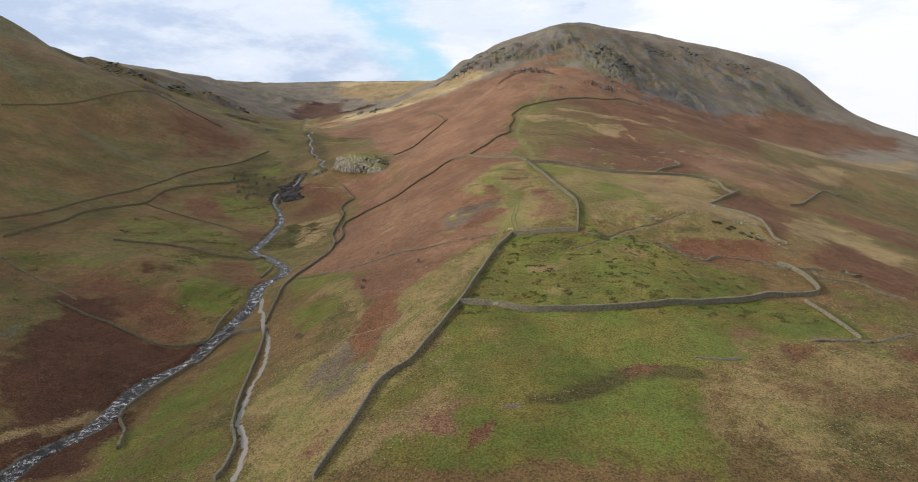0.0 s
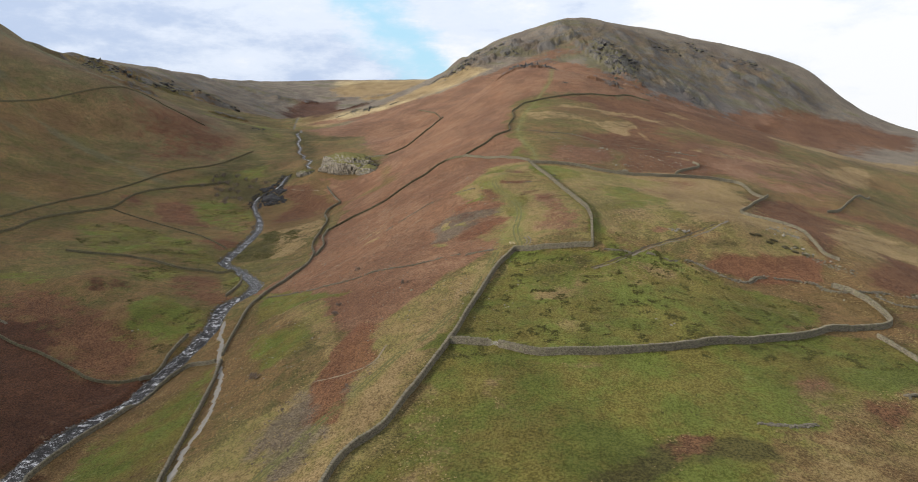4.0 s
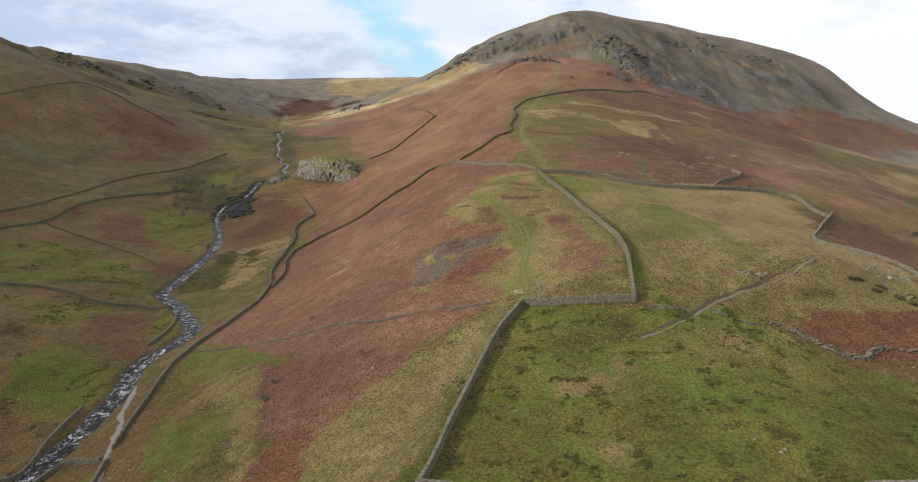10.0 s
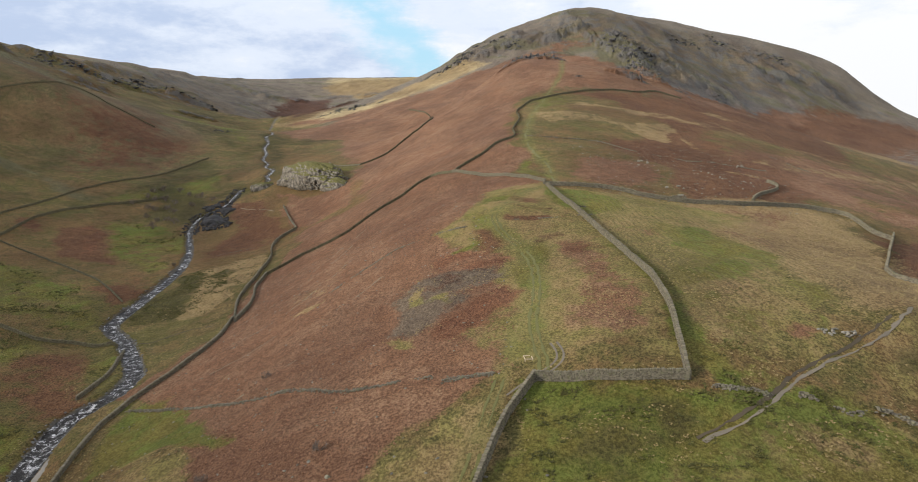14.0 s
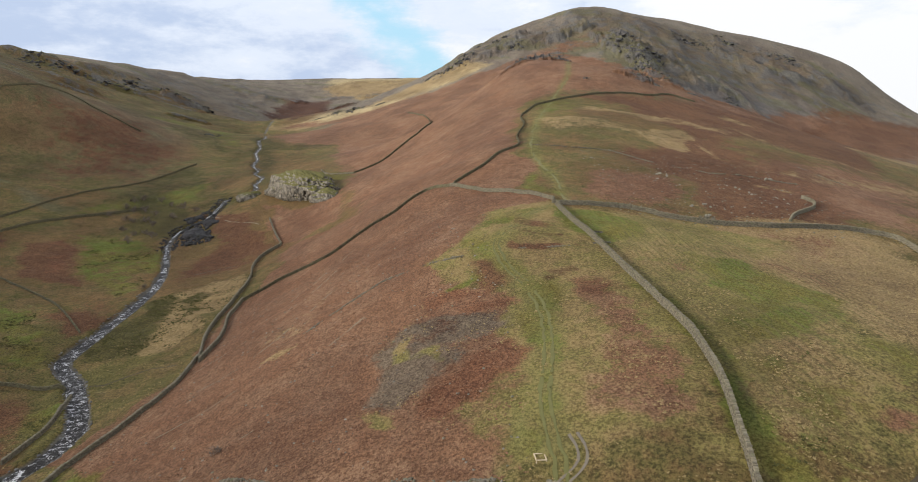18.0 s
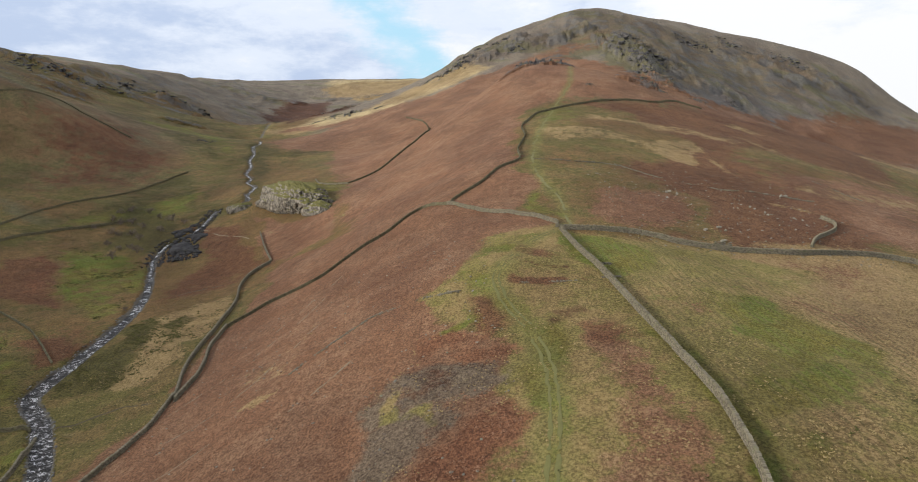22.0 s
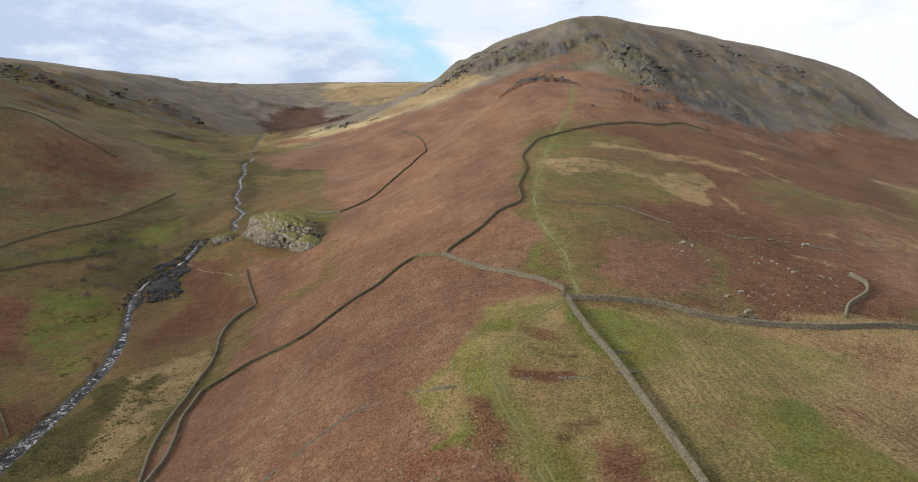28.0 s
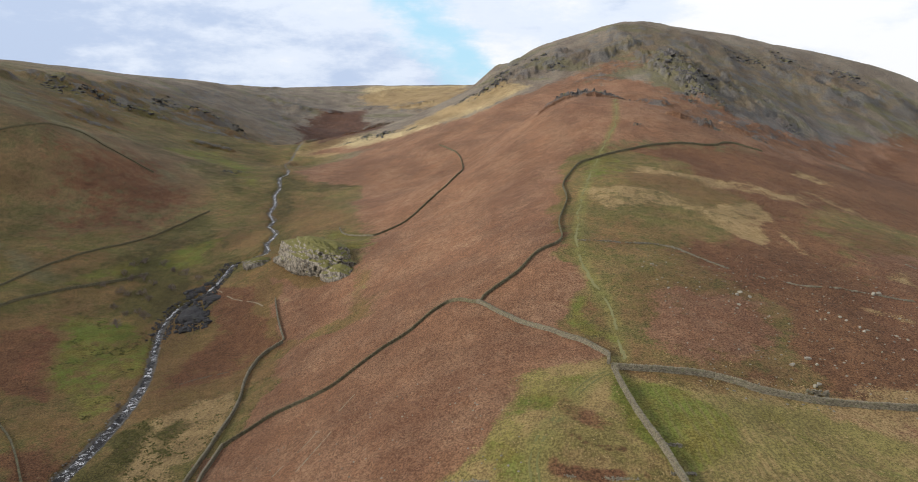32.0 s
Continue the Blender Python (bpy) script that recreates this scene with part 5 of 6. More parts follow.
RUINS = [
    ("ruin_mid", "half-fallen pale stone wall below red bracken", dict(height=0.8, spread_out=0.7)),
    ("ruin_mid2", "half-fallen stone wall beside bracken", dict(height=0.8, spread_out=0.7)),
    ("ruin_low", "half-fallen stone wall in green pasture", dict(height=0.8, spread_out=0.7)),
    ("ruin_upper", "fallen pale stone wall across brown moor", dict(height=0.45, stone_length=0.5, spread_out=0.7)),
    ("ruin_west", "low fallen stone wall across bracken", dict(height=0.6, spread_out=0.5, stone_length=0.40, gaps=-0.35)),
    ("ruin_west_b", "half-standing stone wall across bracken", dict(height=0.5, spread_out=0.5, stone_length=0.36, gaps=-0.15)),
]
for number, (key, label, look_of) in enumerate(RUINS):
    fallen_wall(PLAN[key], label, 200 + number, **look_of)
fallen_wall([(-31, 361), (-24, 368), (-17.2, 372.4), (-12.1, 374.4), (-6.7, 372.6), (1, 371.4), (10.2, 367.5)], "line of fallen stones in bracken on the spur", 231, 0.25, 0.7, 0.34, 0.0)
fallen_wall([(25, 366.2), (31, 364.8), (38.6, 363.8)], "short line of stones along a bracken bank", 232, 0.2, 0.6, 0.26, 0.15)
fallen_wall([(46, 259), (52, 258), (57, 257.5)], "scattered stones of a fallen wall in grass", 233, 0.25, 0.8, 0.36, 0.0)
fallen_wall([(59, 168.5), (66, 168), (72, 169.5)], "line of small stones in green pasture", 234, 0.3, 0.6)
fallen_wall([(45.5, 374.2), (48.7, 373.6)], "short stub of tumbled wall beside the field wall", 236, 0.5, 0.5, 0.42, -0.9)
fallen_wall([(44.8, 365.2), (49.2, 365.2)], "second stub of tumbled wall beside the field wall", 237, 0.4, 0.5, 0.42, -0.9)
fallen_wall([(85.5, 403.7), (90.4, 403.5)], "heap of pale stones against the field wall", 238, 1.9, 0.7, 0.5, -0.9)
fallen_wall([(5, 272), (9, 271.5), (14, 270.5)], "broken end of a fallen wall by the corner", 235, 0.4, 0.7, 0.4, -0.1)


fallen_wall([(128, 246), (131, 240), (140, 239), (144, 228), (150, 225)], "half-fallen stone wall at the foot of bracken moor", 240, 0.9, 0.6, 0.45, -0.6)
fallen_wall([(-227, 339), (-208, 324), (-186, 309), (-169, 298)], "overgrown stone bank in dark bracken", 241, 0.35, 0.6, 0.4, -0.3)
fallen_wall([(169, 514), (175, 508), (178, 500), (181, 495)], "faint line of stones on brown moor", 242, 0.35, 0.5, 0.42, -0.1)
fallen_wall([(-171, 262), (-170, 255), (-169, 248)], "stony gully in green valley grass", 243, 0.4, 2.2, 0.5, -0.6)


def globe(subdivisions=2):
    bm = bmesh.new()
    bmesh.ops.create_icosphere(bm, subdivisions=subdivisions, radius=1)
    co = np.array([v.co[:] for v in bm.verts])
    tri = np.array([[v.index for v in f.verts] for f in bm.faces])
    bm.free()
    return co, tri


GLOBE, GLOBE_TRI = globe(2)
PEBBLE, PEBBLE_TRI = globe(1)


def lump(rng, size, co=GLOBE, planes=9, rough=0.10):
    """An angular stone: a ball cut by planes, with an uneven skin."""
    out = co.copy()
    for _ in range(planes):
        n = rng.normal(size=3)
        n /= np.linalg.norm(n)
        over = np.maximum(out @ n - rng.uniform(0.45, 0.8), 0)
        out = out - over[:, None] * n
    return out * (1 + rough * rng.uniform(-1, 1, (len(out), 1))) * size


BOULDERS = [   # x, y, half length
    (87, 459, 1.0), (89, 462, 1.2), (91, 459, 1.3), (85, 451, 0.9), (110, 455, 0.8), (113, 454, 0.8), (115, 451, 0.9), (108, 448, 0.7),
    (110, 449, 0.7), (116, 449, 0.8), (118, 445, 1.1), (118, 442.5, 0.9), (92, 445, 0.6), (100, 440, 0.5), (93, 421, 1.3), (87, 416, 1.2),
    (94, 418, 0.8), (89, 407, 1.2), (90.5, 408.5, 1.0), (137, 475, 1.4), (140, 477, 1.5), (127, 442, 0.8), (129, 440, 0.8), (127, 433, 0.7),
    (107, 421, 0.6), (116, 429, 0.7), (120, 426, 0.7), (78, 278, 0.9), (79.5, 277, 1.0), (81, 277, 0.9), (76, 276.4, 0.8), (74.5, 277.5, 0.7),
    (15, 270.3, 0.5), (-12, 251, 0.9), (-20, 257, 0.6), (-18, 254, 0.5), (-34, 266, 0.6), (-71, 341, 0.6), (-42, 377, 0.6), (-24, 341, 0.5),
    (-29, 277, 0.5), (113, 289, 0.9), (114.5, 286, 1.0), (118, 287, 1.3), (122, 300, 1.0), (124.5, 300, 1.2), (127, 301, 1.1), (129, 300, 0.9),
    (118, 278, 1.3), (121, 278, 1.6), (120, 274, 1.7), (113.5, 276, 1.0), (116, 276, 1.2), (123, 275, 1.4), (53, 215, 0.6), (56, 212, 0.8),
    (57, 213, 0.6), (127, 271, 1.1), (128.5, 268, 1.0), (-41, 242, 0.8), (-53, 242, 0.7), (-16, 257, 0.7), (-123, 301, 0.9), (-121, 302, 0.7),
    (116, 242, 0.7), (142, 249, 1.2), (144, 247, 1.1), (69, 168, 0.5), (71, 169, 0.5),
]
rng = np.random.default_rng(7)
for x, y, half in BOULDERS:
    size = (0.78 if y > 400 else 0.58) * half * np.array([1, rng.uniform(0.6, 0.9), rng.uniform(0.5, 0.75)])
    mesh = solid("boulder", lump(rng, size), GLOBE_TRI, 3)
    mesh.materials.append(BOULDER)
    ob = tagged(new("boulder", mesh), "pale grey lichened boulder on rough grass", "boulder", "boulders on the fell")
    ob.matrix_world = pose(x, y, height_at(x, y) + size[2] * 0.45, 0, 0, rng.uniform(0, 360))


def scattered(name, label, category, places, sizes, material, seed, flat=0.6, sink=0.3):
    """Many stones in one mesh."""
    rng = np.random.default_rng(seed)
    n = len(places)
    shapes = np.stack([lump(rng, 1.0, PEBBLE, 5, 0.12) for _ in range(24)])[rng.integers(0, 24, n)]
    turn = rng.uniform(0, 2 * math.pi, n)
    c, s = np.cos(turn)[:, None], np.sin(turn)[:, None]
    x, y = shapes[..., 0] * sizes[:, None] * 1.2, shapes[..., 1] * sizes[:, None]
    co = np.stack([x * c - y * s, x * s + y * c, shapes[..., 2] * sizes[:, None] * flat], -1)
    z = ground(places[:, 0], places[:, 1]) + sizes * flat * sink
    co = co + np.column_stack([places, z])[:, None, :]
    faces = (np.arange(n)[:, None, None] * len(PEBBLE) + PEBBLE_TRI[None]).reshape(-1, 3)
    mesh = solid(name, co.reshape(-1, 3), faces, 3)
    mesh.materials.append(material)
    return tagged(new(name, mesh), label, category, kind="stuff")


def beside(line, n, reach, seed, low=0.0):
    rng = np.random.default_rng(seed)
    place, way, s = along_line(line, 1.0)
    k = rng.integers(0, len(s), n)
    off = rng.uniform(low, 1, n) * reach * rng.choice([-1, 1], n)
    return place[k] + way[k] * rng.uniform(-0.5, 0.5, n)[:, None] + np.stack([-way[k, 1], way[k, 0]], -1) * off[:, None]


# ---- the stream ----
LOWER = [tuple(p) for p in BED if 110 < p[1] < 480]
UPPER = [tuple(p) for p in BED if 470 < p[1] < 930]


def water_ribbon():
    p = np.array(rounded([tuple(q) for q in BED if 90 < q[1] < 925], 1.5))
    way = np.gradient(p, axis=0)
    way /= np.linalg.norm(way, axis=1)[:, None]
    run = near_line(p[:, 0], p[:, 1], BED)[1]
    z = np.interp(run, BED_RUN, BED_Z) - 1.05
    wide = 1 - 0.70 * smooth(440, 560, p[:, 1])
    wander = 1.9 * fbm(run, run * 0, 11, 3, 45) * smooth(440, 560, p[:, 1])
    co = np.concatenate([np.column_stack([p[:, 0] - way[:, 1] * (wander + wide * o), p[:, 1] + way[:, 0] * (wander + wide * o), z + 0.10 * fbm(p[:, 0] + o * 3, p[:, 1], 2.2, 3, 5)]) for o in np.linspace(-2.7, 2.7, 9)])
    n = len(p)
    quads = np.array([(j * n + i, j * n + i + 1, (j + 1) * n + i + 1, (j + 1) * n + i) for j in range(8) for i in range(n - 1)])[:, ::-1]
    mesh = solid("stream_water", co, quads, 4, True)
    mesh.materials.append(WATER)
    tagged(new("water", mesh), "shallow beck with white riffles between stones", "stream", kind="structure")


water_ribbon()
rng = np.random.default_rng(11)
scattered("stream_stones", "grey stones in and along the stream bed", "stones", beside(LOWER, 3800, 3.4, 12), rng.uniform(0.12, 0.48, 3800), BED_ROCK, 13, 0.7, 0.5)
scattered("stream_stones", "grey stones in the upper stream bed", "stones", beside(UPPER, 1600, 2.0, 14), rng.uniform(0.2, 0.55, 1600), BED_ROCK, 15, 0.7, 0.5)
GORGE = [(-145, 545), (-149.5, 560), (-151.5, 584), (-144, 597), (-143, 624), (-144, 640)]
scattered("gorge_rocks", "dark wet rocks lining the waterfall gorge", "rocks", beside(GORGE, 320, 5.0, 16, 0.35), rng.uniform(0.3, 0.9, 320), WET_ROCK, 17, 0.8, 0.3)
place = beside([(-131, 552), (-138, 566), (-141, 580), (-147, 600), (-152, 606)], 420, 8.0, 18)
scattered("gorge_rocks", "broken dark grey rock beside the waterfall", "rocks", place, rng.uniform(0.4, 1.3, 420), WET_ROCK, 24, 0.9, 0.3)
place = np.column_stack([rng.uniform(60, 150, 500), rng.uniform(395, 500, 500)])
scattered("moor_stones", "small pale stones scattered over brown moor", "stones", place, rng.uniform(0.12, 0.42, 500) ** 1.0, BOULDER, 19, 0.6, 0.3)
place = np.column_stack([rng.uniform(-75, 20, 620), rng.uniform(215, 430, 620)])
scattered("slope_stones", "small stones scattered in bracken on the spur", "stones", place, rng.uniform(0.12, 0.36, 620), BOULDER, 20, 0.6, 0.3)


# ---- crags ----
def crag(name, label, centre, size, turn, seed, material, ridges=7.0, lift=0.0, detail=5):
    """A rock outcrop: a craggy mound whose skin is cleft by steep joints and broken into ledges."""
    co, tri = globe(detail)
    x, y, z = co.T
    bend = 0.25 * fbm(x * 3 + seed, z * 3, 1.0, 2, seed + 5)
    cleft = fbm((x + bend) * ridges + 40 * seed, (y + bend) * ridges, 1.0, 4, seed, True)
    knob = fbm(x * 2.0 + seed, z * 2.0 + y * 2.0, 1.0, 3, seed + 9)
    co = co * (1 + 0.10 * cleft + 0.20 * knob)[:, None] * np.array(size)
    ledge = size[2] * 0.22
    co[:, 2] = 0.15 * np.round(co[:, 2] / ledge + 0.5 * knob) * ledge + 0.85 * co[:, 2]
    mesh = solid(name, co, tri, 3, True)
    mesh.materials.append(material)
    ob = tagged(new(name, mesh), label, "rock outcrop", "rock outcrops")
    ob.matrix_world = pose(centre[0], centre[1], height_at(*centre) + lift, 0, 0, turn)
    return ob


crag("rock_outcrop", "ribbed pale rock outcrop with a grassy top", (-86, 607), (37, 15, 11.5), -50, 3, TOR, 15.0, -3.0, 6)
crag("rock_outcrop", "broken grey rock at the outcrop's lower end", (-66, 576), (10, 7, 6), -30, 4, TOR, 8.0, -1.5)
crag("rock_outcrop", "low grey rock outcrop beside the beck", (-124, 626), (9, 5, 4.5), 20, 5, TOR, 6.0, -1.0)
crag("rock_outcrop", "dark wet rock face beside the waterfall", (-140, 574), (8, 15, 4.0), 25, 6, WET_ROCK, 9.0, -2.2)
crag("rock_outcrop", "dark wet rock face at the head of the waterfall", (-136, 590), (6, 6, 3), 60, 8, WET_ROCK, 8.0, -2.0)


# crags that break out of the steep turf: x, y, half length, height, turn in degrees
FELL_CRAGS = [
    (-517, 1078, 38, 9, 20), (-495, 1113, 36, 10, 25), (-476, 1128, 30, 8, 30), (-443, 1120, 34, 9, 35), (-542, 1392, 44, 9, 30), (-533, 1458, 44, 9, 30),
    (-479, 1423, 40, 9, 35), (-436, 1438, 30, 8, 30), (-232, 871, 14, 4, 20),
    (26, 1296, 40, 12, 60), (68, 1268, 38, 12, 60), (88, 1198, 26, 8, 60), (64, 802, 12, 10, 30), (76, 808, 15, 15, 25), (92, 812, 15, 16, 15), (106, 822, 12, 10, 10),
    (228, 1149, 30, 10, -35), (210, 1103, 26, 9, -45), (225, 1074, 30, 12, -50), (230, 1038, 26, 9, -60), (255, 1080, 26, 8, -55), (339, 1235, 26, 8, -30),
    (367, 1242, 26, 8, -30), (418, 1268, 36, 9, -30), (489, 1270, 30, 8, -35), (504, 1266, 30, 8, -35), (155, 732, 7, 3, -20), (160, 727, 7, 3, -20),
    (187, 731, 9, 3, -20), (334, 1031, 18, 6, -40), (217, 1014, 14, 5, -40), (256, 1012, 16, 5, -40), (100, 698, 6, 2, 0), (-137, 1147, 26, 7, 20),
    (-164, 1167, 20, 5, 20), (-186, 1157, 14, 4, 20), (-96, 1126, 14, 4, 20), (8, 1206, 34, 10, 60), (-12, 1193, 26, 8, 60), (-32, 1210, 22, 6, 60),
]


def broken_crag(x, y, half, high, turn, seed, label):
    """A crag broken into leaning blocks, set into the slope."""
    rng = np.random.default_rng(seed)
    n = 40
    u, v = rng.uniform(-1, 1, n), rng.normal(0, 0.30, n)
    c, s = math.cos(radians(turn)), math.sin(radians(turn))
    px, py = x + half * (u * c - v * s * 0.8), y + half * (u * s + v * c * 0.8)
    edge = np.clip(1.15 - np.abs(u), 0.2, 1)
    pz = ground(px, py)
    co, tri = [], []
    for k in range(n):
        size = edge[k] * np.array([half * rng.uniform(0.09, 0.24), half * rng.uniform(0.07, 0.15), high * rng.uniform(0.18, 0.42)])
        block = lump(rng, size, PEBBLE, 6, 0.12)
        turned = np.array(Euler((rng.normal(0, 0.3), rng.normal(0, 0.3), radians(turn) + rng.normal(0, 0.5))).to_matrix())
        co.append(block @ turned.T + (px[k] - x, py[k] - y, pz[k] - pz.mean() - size[2] * 0.3))
        tri.append(PEBBLE_TRI + len(PEBBLE) * k)
    outcrop = tagged(new("rock_outcrop"), label, "rock outcrop", "rock outcrops")
    outcrop.location = (x, y, pz.mean())
    part("rubble", solid("rubble", np.concatenate(co), np.concatenate(tri), 3), FELL_ROCK, outcrop, kind="stuff")


for number, (x, y, half, high, turn) in enumerate(FELL_CRAGS):
    broken_crag(x, y, half, high, turn, 700 + number, "dark broken crag on the western fell" if x < -200 else "dark broken crag on the steep fell side")


# ---- shrubs ----
def bare_shrub(x, y, height, seed, label):
    """A leafless thorn: stems that fork again and again, each a thin tapered prism."""
    rng = np.random.default_rng(seed)
    shrub = tagged(new("bare_shrub"), label, "shrub", "bare shrubs")
    shrub.location = (x, y, height_at(x, y) - 0.05)
    limbs, twigs = [], []

    def grow(start, way, length, thick, depth):
        end = start + way * length
        (limbs if depth < 2 else twigs).append((start, end, thick, thick * 0.65))
        if depth >= 4:
            return
        for _ in range(3):
            bend = way + rng.normal(0, 0.6, 3) + (0, 0, 0.06)
            grow(start + way * length * rng.uniform(0.45, 1.0), bend / np.linalg.norm(bend), length * rng.uniform(0.6, 0.85), max(thick * 0.62, 0.024), depth + 1)

    for stem in range(5):
        way = np.array([rng.normal(0, 0.55), rng.normal(0, 0.55), 1.0])
        grow(rng.normal(0, 0.12, 3) * (1, 1, 0), way / np.linalg.norm(way), height * 0.30, height * 0.022, 0)
    for name, sticks in (("limbs", limbs), ("twigs", twigs)):
        co, faces = [], []
        for a, b, ra, rb in sticks:
            d = (b - a) / max(np.linalg.norm(b - a), 1e-6)
            u = np.cross(d, (0.3, 0.9, 0.1))
            u /= np.linalg.norm(u)
            v = np.cross(d, u)
            ring = [(math.cos(t), math.sin(t)) for t in (0, 2.094, 4.189)]
            base = len(co)
            co += [a + (u * c + v * s) * ra for c, s in ring] + [b + (u * c + v * s) * rb for c, s in ring]
            faces += [(base + i, base + (i + 1) % 3, base + 3 + (i + 1) % 3, base + 3 + i) for i in range(3)]
        part(name, solid(name, np.array(co), np.array(faces)), TWIG, shrub, kind="stuff")


THORN = "leafless grey thorn bush on the bracken slope"
GORGE_THORN = "leafless thorn tree beside the waterfall gorge"
for number, (x, y, height, label) in enumerate([
        (-37, 308, 2.6, THORN), (-15, 260, 2.4, THORN), (-37, 257, 2.6, THORN), (-55, 230, 3.4, THORN), (-37, 266, 2.2, THORN), (-128, 480, 3.5, GORGE_THORN),
        *((x, y, 5.0 + (x * 7 + y * 3) % 5 * 0.5, GORGE_THORN) for x, y in (
            (-203, 636), (-199, 642), (-187, 639), (-176, 631), (-167, 626), (-202, 622), (-194, 615), (-188, 618), (-179, 610), (-191, 598), (-185, 595),
            (-179, 597), (-183, 577), (-174, 571), (-170, 575), (-163, 568), (-171, 557), (-157, 618), (-203, 604), (-165, 604), (-172, 590)))]):
    bare_shrub(x, y, height, 300 + number, label)


def low_shrub(x, y, half, seed):
    """A low dense bush: short twigs that fan out from many roots."""
    rng = np.random.default_rng(seed)
    n = 520
    r, turn = half * np.sqrt(rng.uniform(0, 1, n)), rng.uniform(0, 2 * math.pi, n)
    px, py = r * np.cos(turn), 0.7 * r * np.sin(turn)
    dome = half * 0.55 * np.sqrt(np.maximum(1 - (r / half) ** 2, 0.05)) * (1 + 0.6 * fbm(px + x, py + y, 0.8, 2, seed))
    root = np.stack([px, py, ground(px + x, py + y) - height_at(x, y) + dome * rng.uniform(0.0, 0.7, n)], -1)
    out = np.stack([px, py, dome + 0.3], -1) + rng.normal(0, 0.35, (n, 3))
    out /= np.linalg.norm(out, axis=1)[:, None]
    side = np.cross(out, rng.normal(0, 1, (n, 3)))
    side /= np.linalg.norm(side, axis=1)[:, None]
    length, wide = rng.uniform(0.25, 0.5, n)[:, None], rng.uniform(0.05, 0.11, n)[:, None]
    co = np.stack([root - side * wide, root + side * wide, root + out * length], 1).reshape(-1, 3)
    shrub = tagged(new("low_shrub"), "low dark heather bush among pale stones", "shrub", "low shrubs")
    shrub.location = (x, y, height_at(x, y))
    part("foliage", solid("foliage", co, np.arange(3 * n).reshape(-1, 3), 3), BUSH_LEAF, shrub, kind="stuff")


for number, (x, y, half) in enumerate([(104, 280, 1.2), (106.5, 280, 1.4), (109, 279, 1.5), (111, 278.6, 1.1), (114, 276.5, 1.6), (116.5, 275, 1.5), (118.5, 277, 1.2), (112, 281, 1.0), (119.5, 272.5, 1.1), (142, 249, 1.6), (143, 246, 1.6), (145, 245, 1.6)]):
    low_shrub(x, y + 1.6 * math.sin(number * 2.4), 0.75 * half, 350 + number)
place = beside([(116, 294), (120, 292), (125, 290)], 60, 2.0, 26)
scattered("moor_stones", "heap of pale stones below the field wall", "stones", place, np.random.default_rng(27).uniform(0.15, 0.45, 60), BOULDER, 28, 0.7, 0.4)
place = beside([(75, 277), (82, 277)], 26, 1.0, 29)
scattered("moor_stones", "small heap of grey stones above the cut bank", "stones", place, np.random.default_rng(30).uniform(0.2, 0.5, 26), BOULDER, 31, 0.7, 0.4)
place = beside([(119, 275), (125, 268), (131, 262)], 80, 2.4, 32)
scattered("moor_stones", "tumbled grey stones among low bushes", "stones", place, np.random.default_rng(33).uniform(0.15, 0.45, 80), RUIN_STONE, 34, 0.8, 0.4)


# ---- gate and timber frame ----
def beam(name, a, b, wide, high, material, parent, label=""):
    a, b = np.array(a, float), np.array(b, float)
    length = np.linalg.norm(b - a)
    bm = bmesh.new()
    bmesh.ops.create_cube(bm, size=1)
    for v in bm.verts:
        v.co = (v.co.x * length, v.co.y * wide, v.co.z * high)
    bmesh.ops.bevel(bm, geom=bm.edges[:], offset=min(wide, high) * 0.15, segments=1, affect="EDGES")
    me = bpy.data.meshes.new(name)
    bm.to_mesh(me)
    bm.free()
    ob = part(name, me, material, parent, label)
    ob.matrix_basis = Matrix.Translation((a + b) / 2) @ Vector(b - a).to_track_quat("X", "Z").to_matrix().to_4x4()
    return ob


def field_gate(a, b):
    za, zb = height_at(*a), height_at(*b)
    gate = tagged(new("field_gate"), "weathered grey five-barred wooden field gate, closed", "gate")
    gate.location = (*a, za)
    span = np.array([b[0] - a[0], b[1] - a[1], zb - za])
    for end in (0, 1):
        beam("gate_post", span * end + (0, 0, -0.3), span * end + (0, 0, 1.45), 0.16, 0.16, GREY_WOOD, gate)
    for k in range(5):
        beam("rail", span * 0.05 + (0, 0, 0.25 + 0.22 * k), span * 0.95 + (0, 0, 0.25 + 0.22 * k), 0.03, 0.09, GREY_WOOD, gate)
    for end in (0.06, 0.94):
        beam("stile", span * end + (0, 0, 0.18), span * end + (0, 0, 1.22), 0.04, 0.08, GREY_WOOD, gate)
    beam("brace", span * 0.06 + (0, 0, 0.25), span * 0.94 + (0, 0, 1.15), 0.03, 0.07, GREY_WOOD, gate)


field_gate((9.9, 202.1), (12.0, 201.0))


def timber_frame(x, y, turn):
    z = height_at(x, y)
    pen = tagged(new("timber_frame"), "small open square frame of pale timber on bracken", "timber frame")
    pen.matrix_world = pose(x, y, z, 0, 0, turn)
    corner = [(-0.7, -0.95), (0.7, -0.95), (0.7, 0.95), (-0.7, 0.95)]
    for cx, cy in corner:
        beam("post", (cx, cy, -0.3), (cx, cy, 0.20), 0.13, 0.13, PALE_WOOD, pen)
    for (ax, ay), (bx, by) in zip(corner, corner[1:] + corner[:1]):
        beam("rail", (ax, ay, 0.18), (bx, by, 0.18), 0.15, 0.12, PALE_WOOD, pen)


timber_frame(20.4, 273.5, 4)


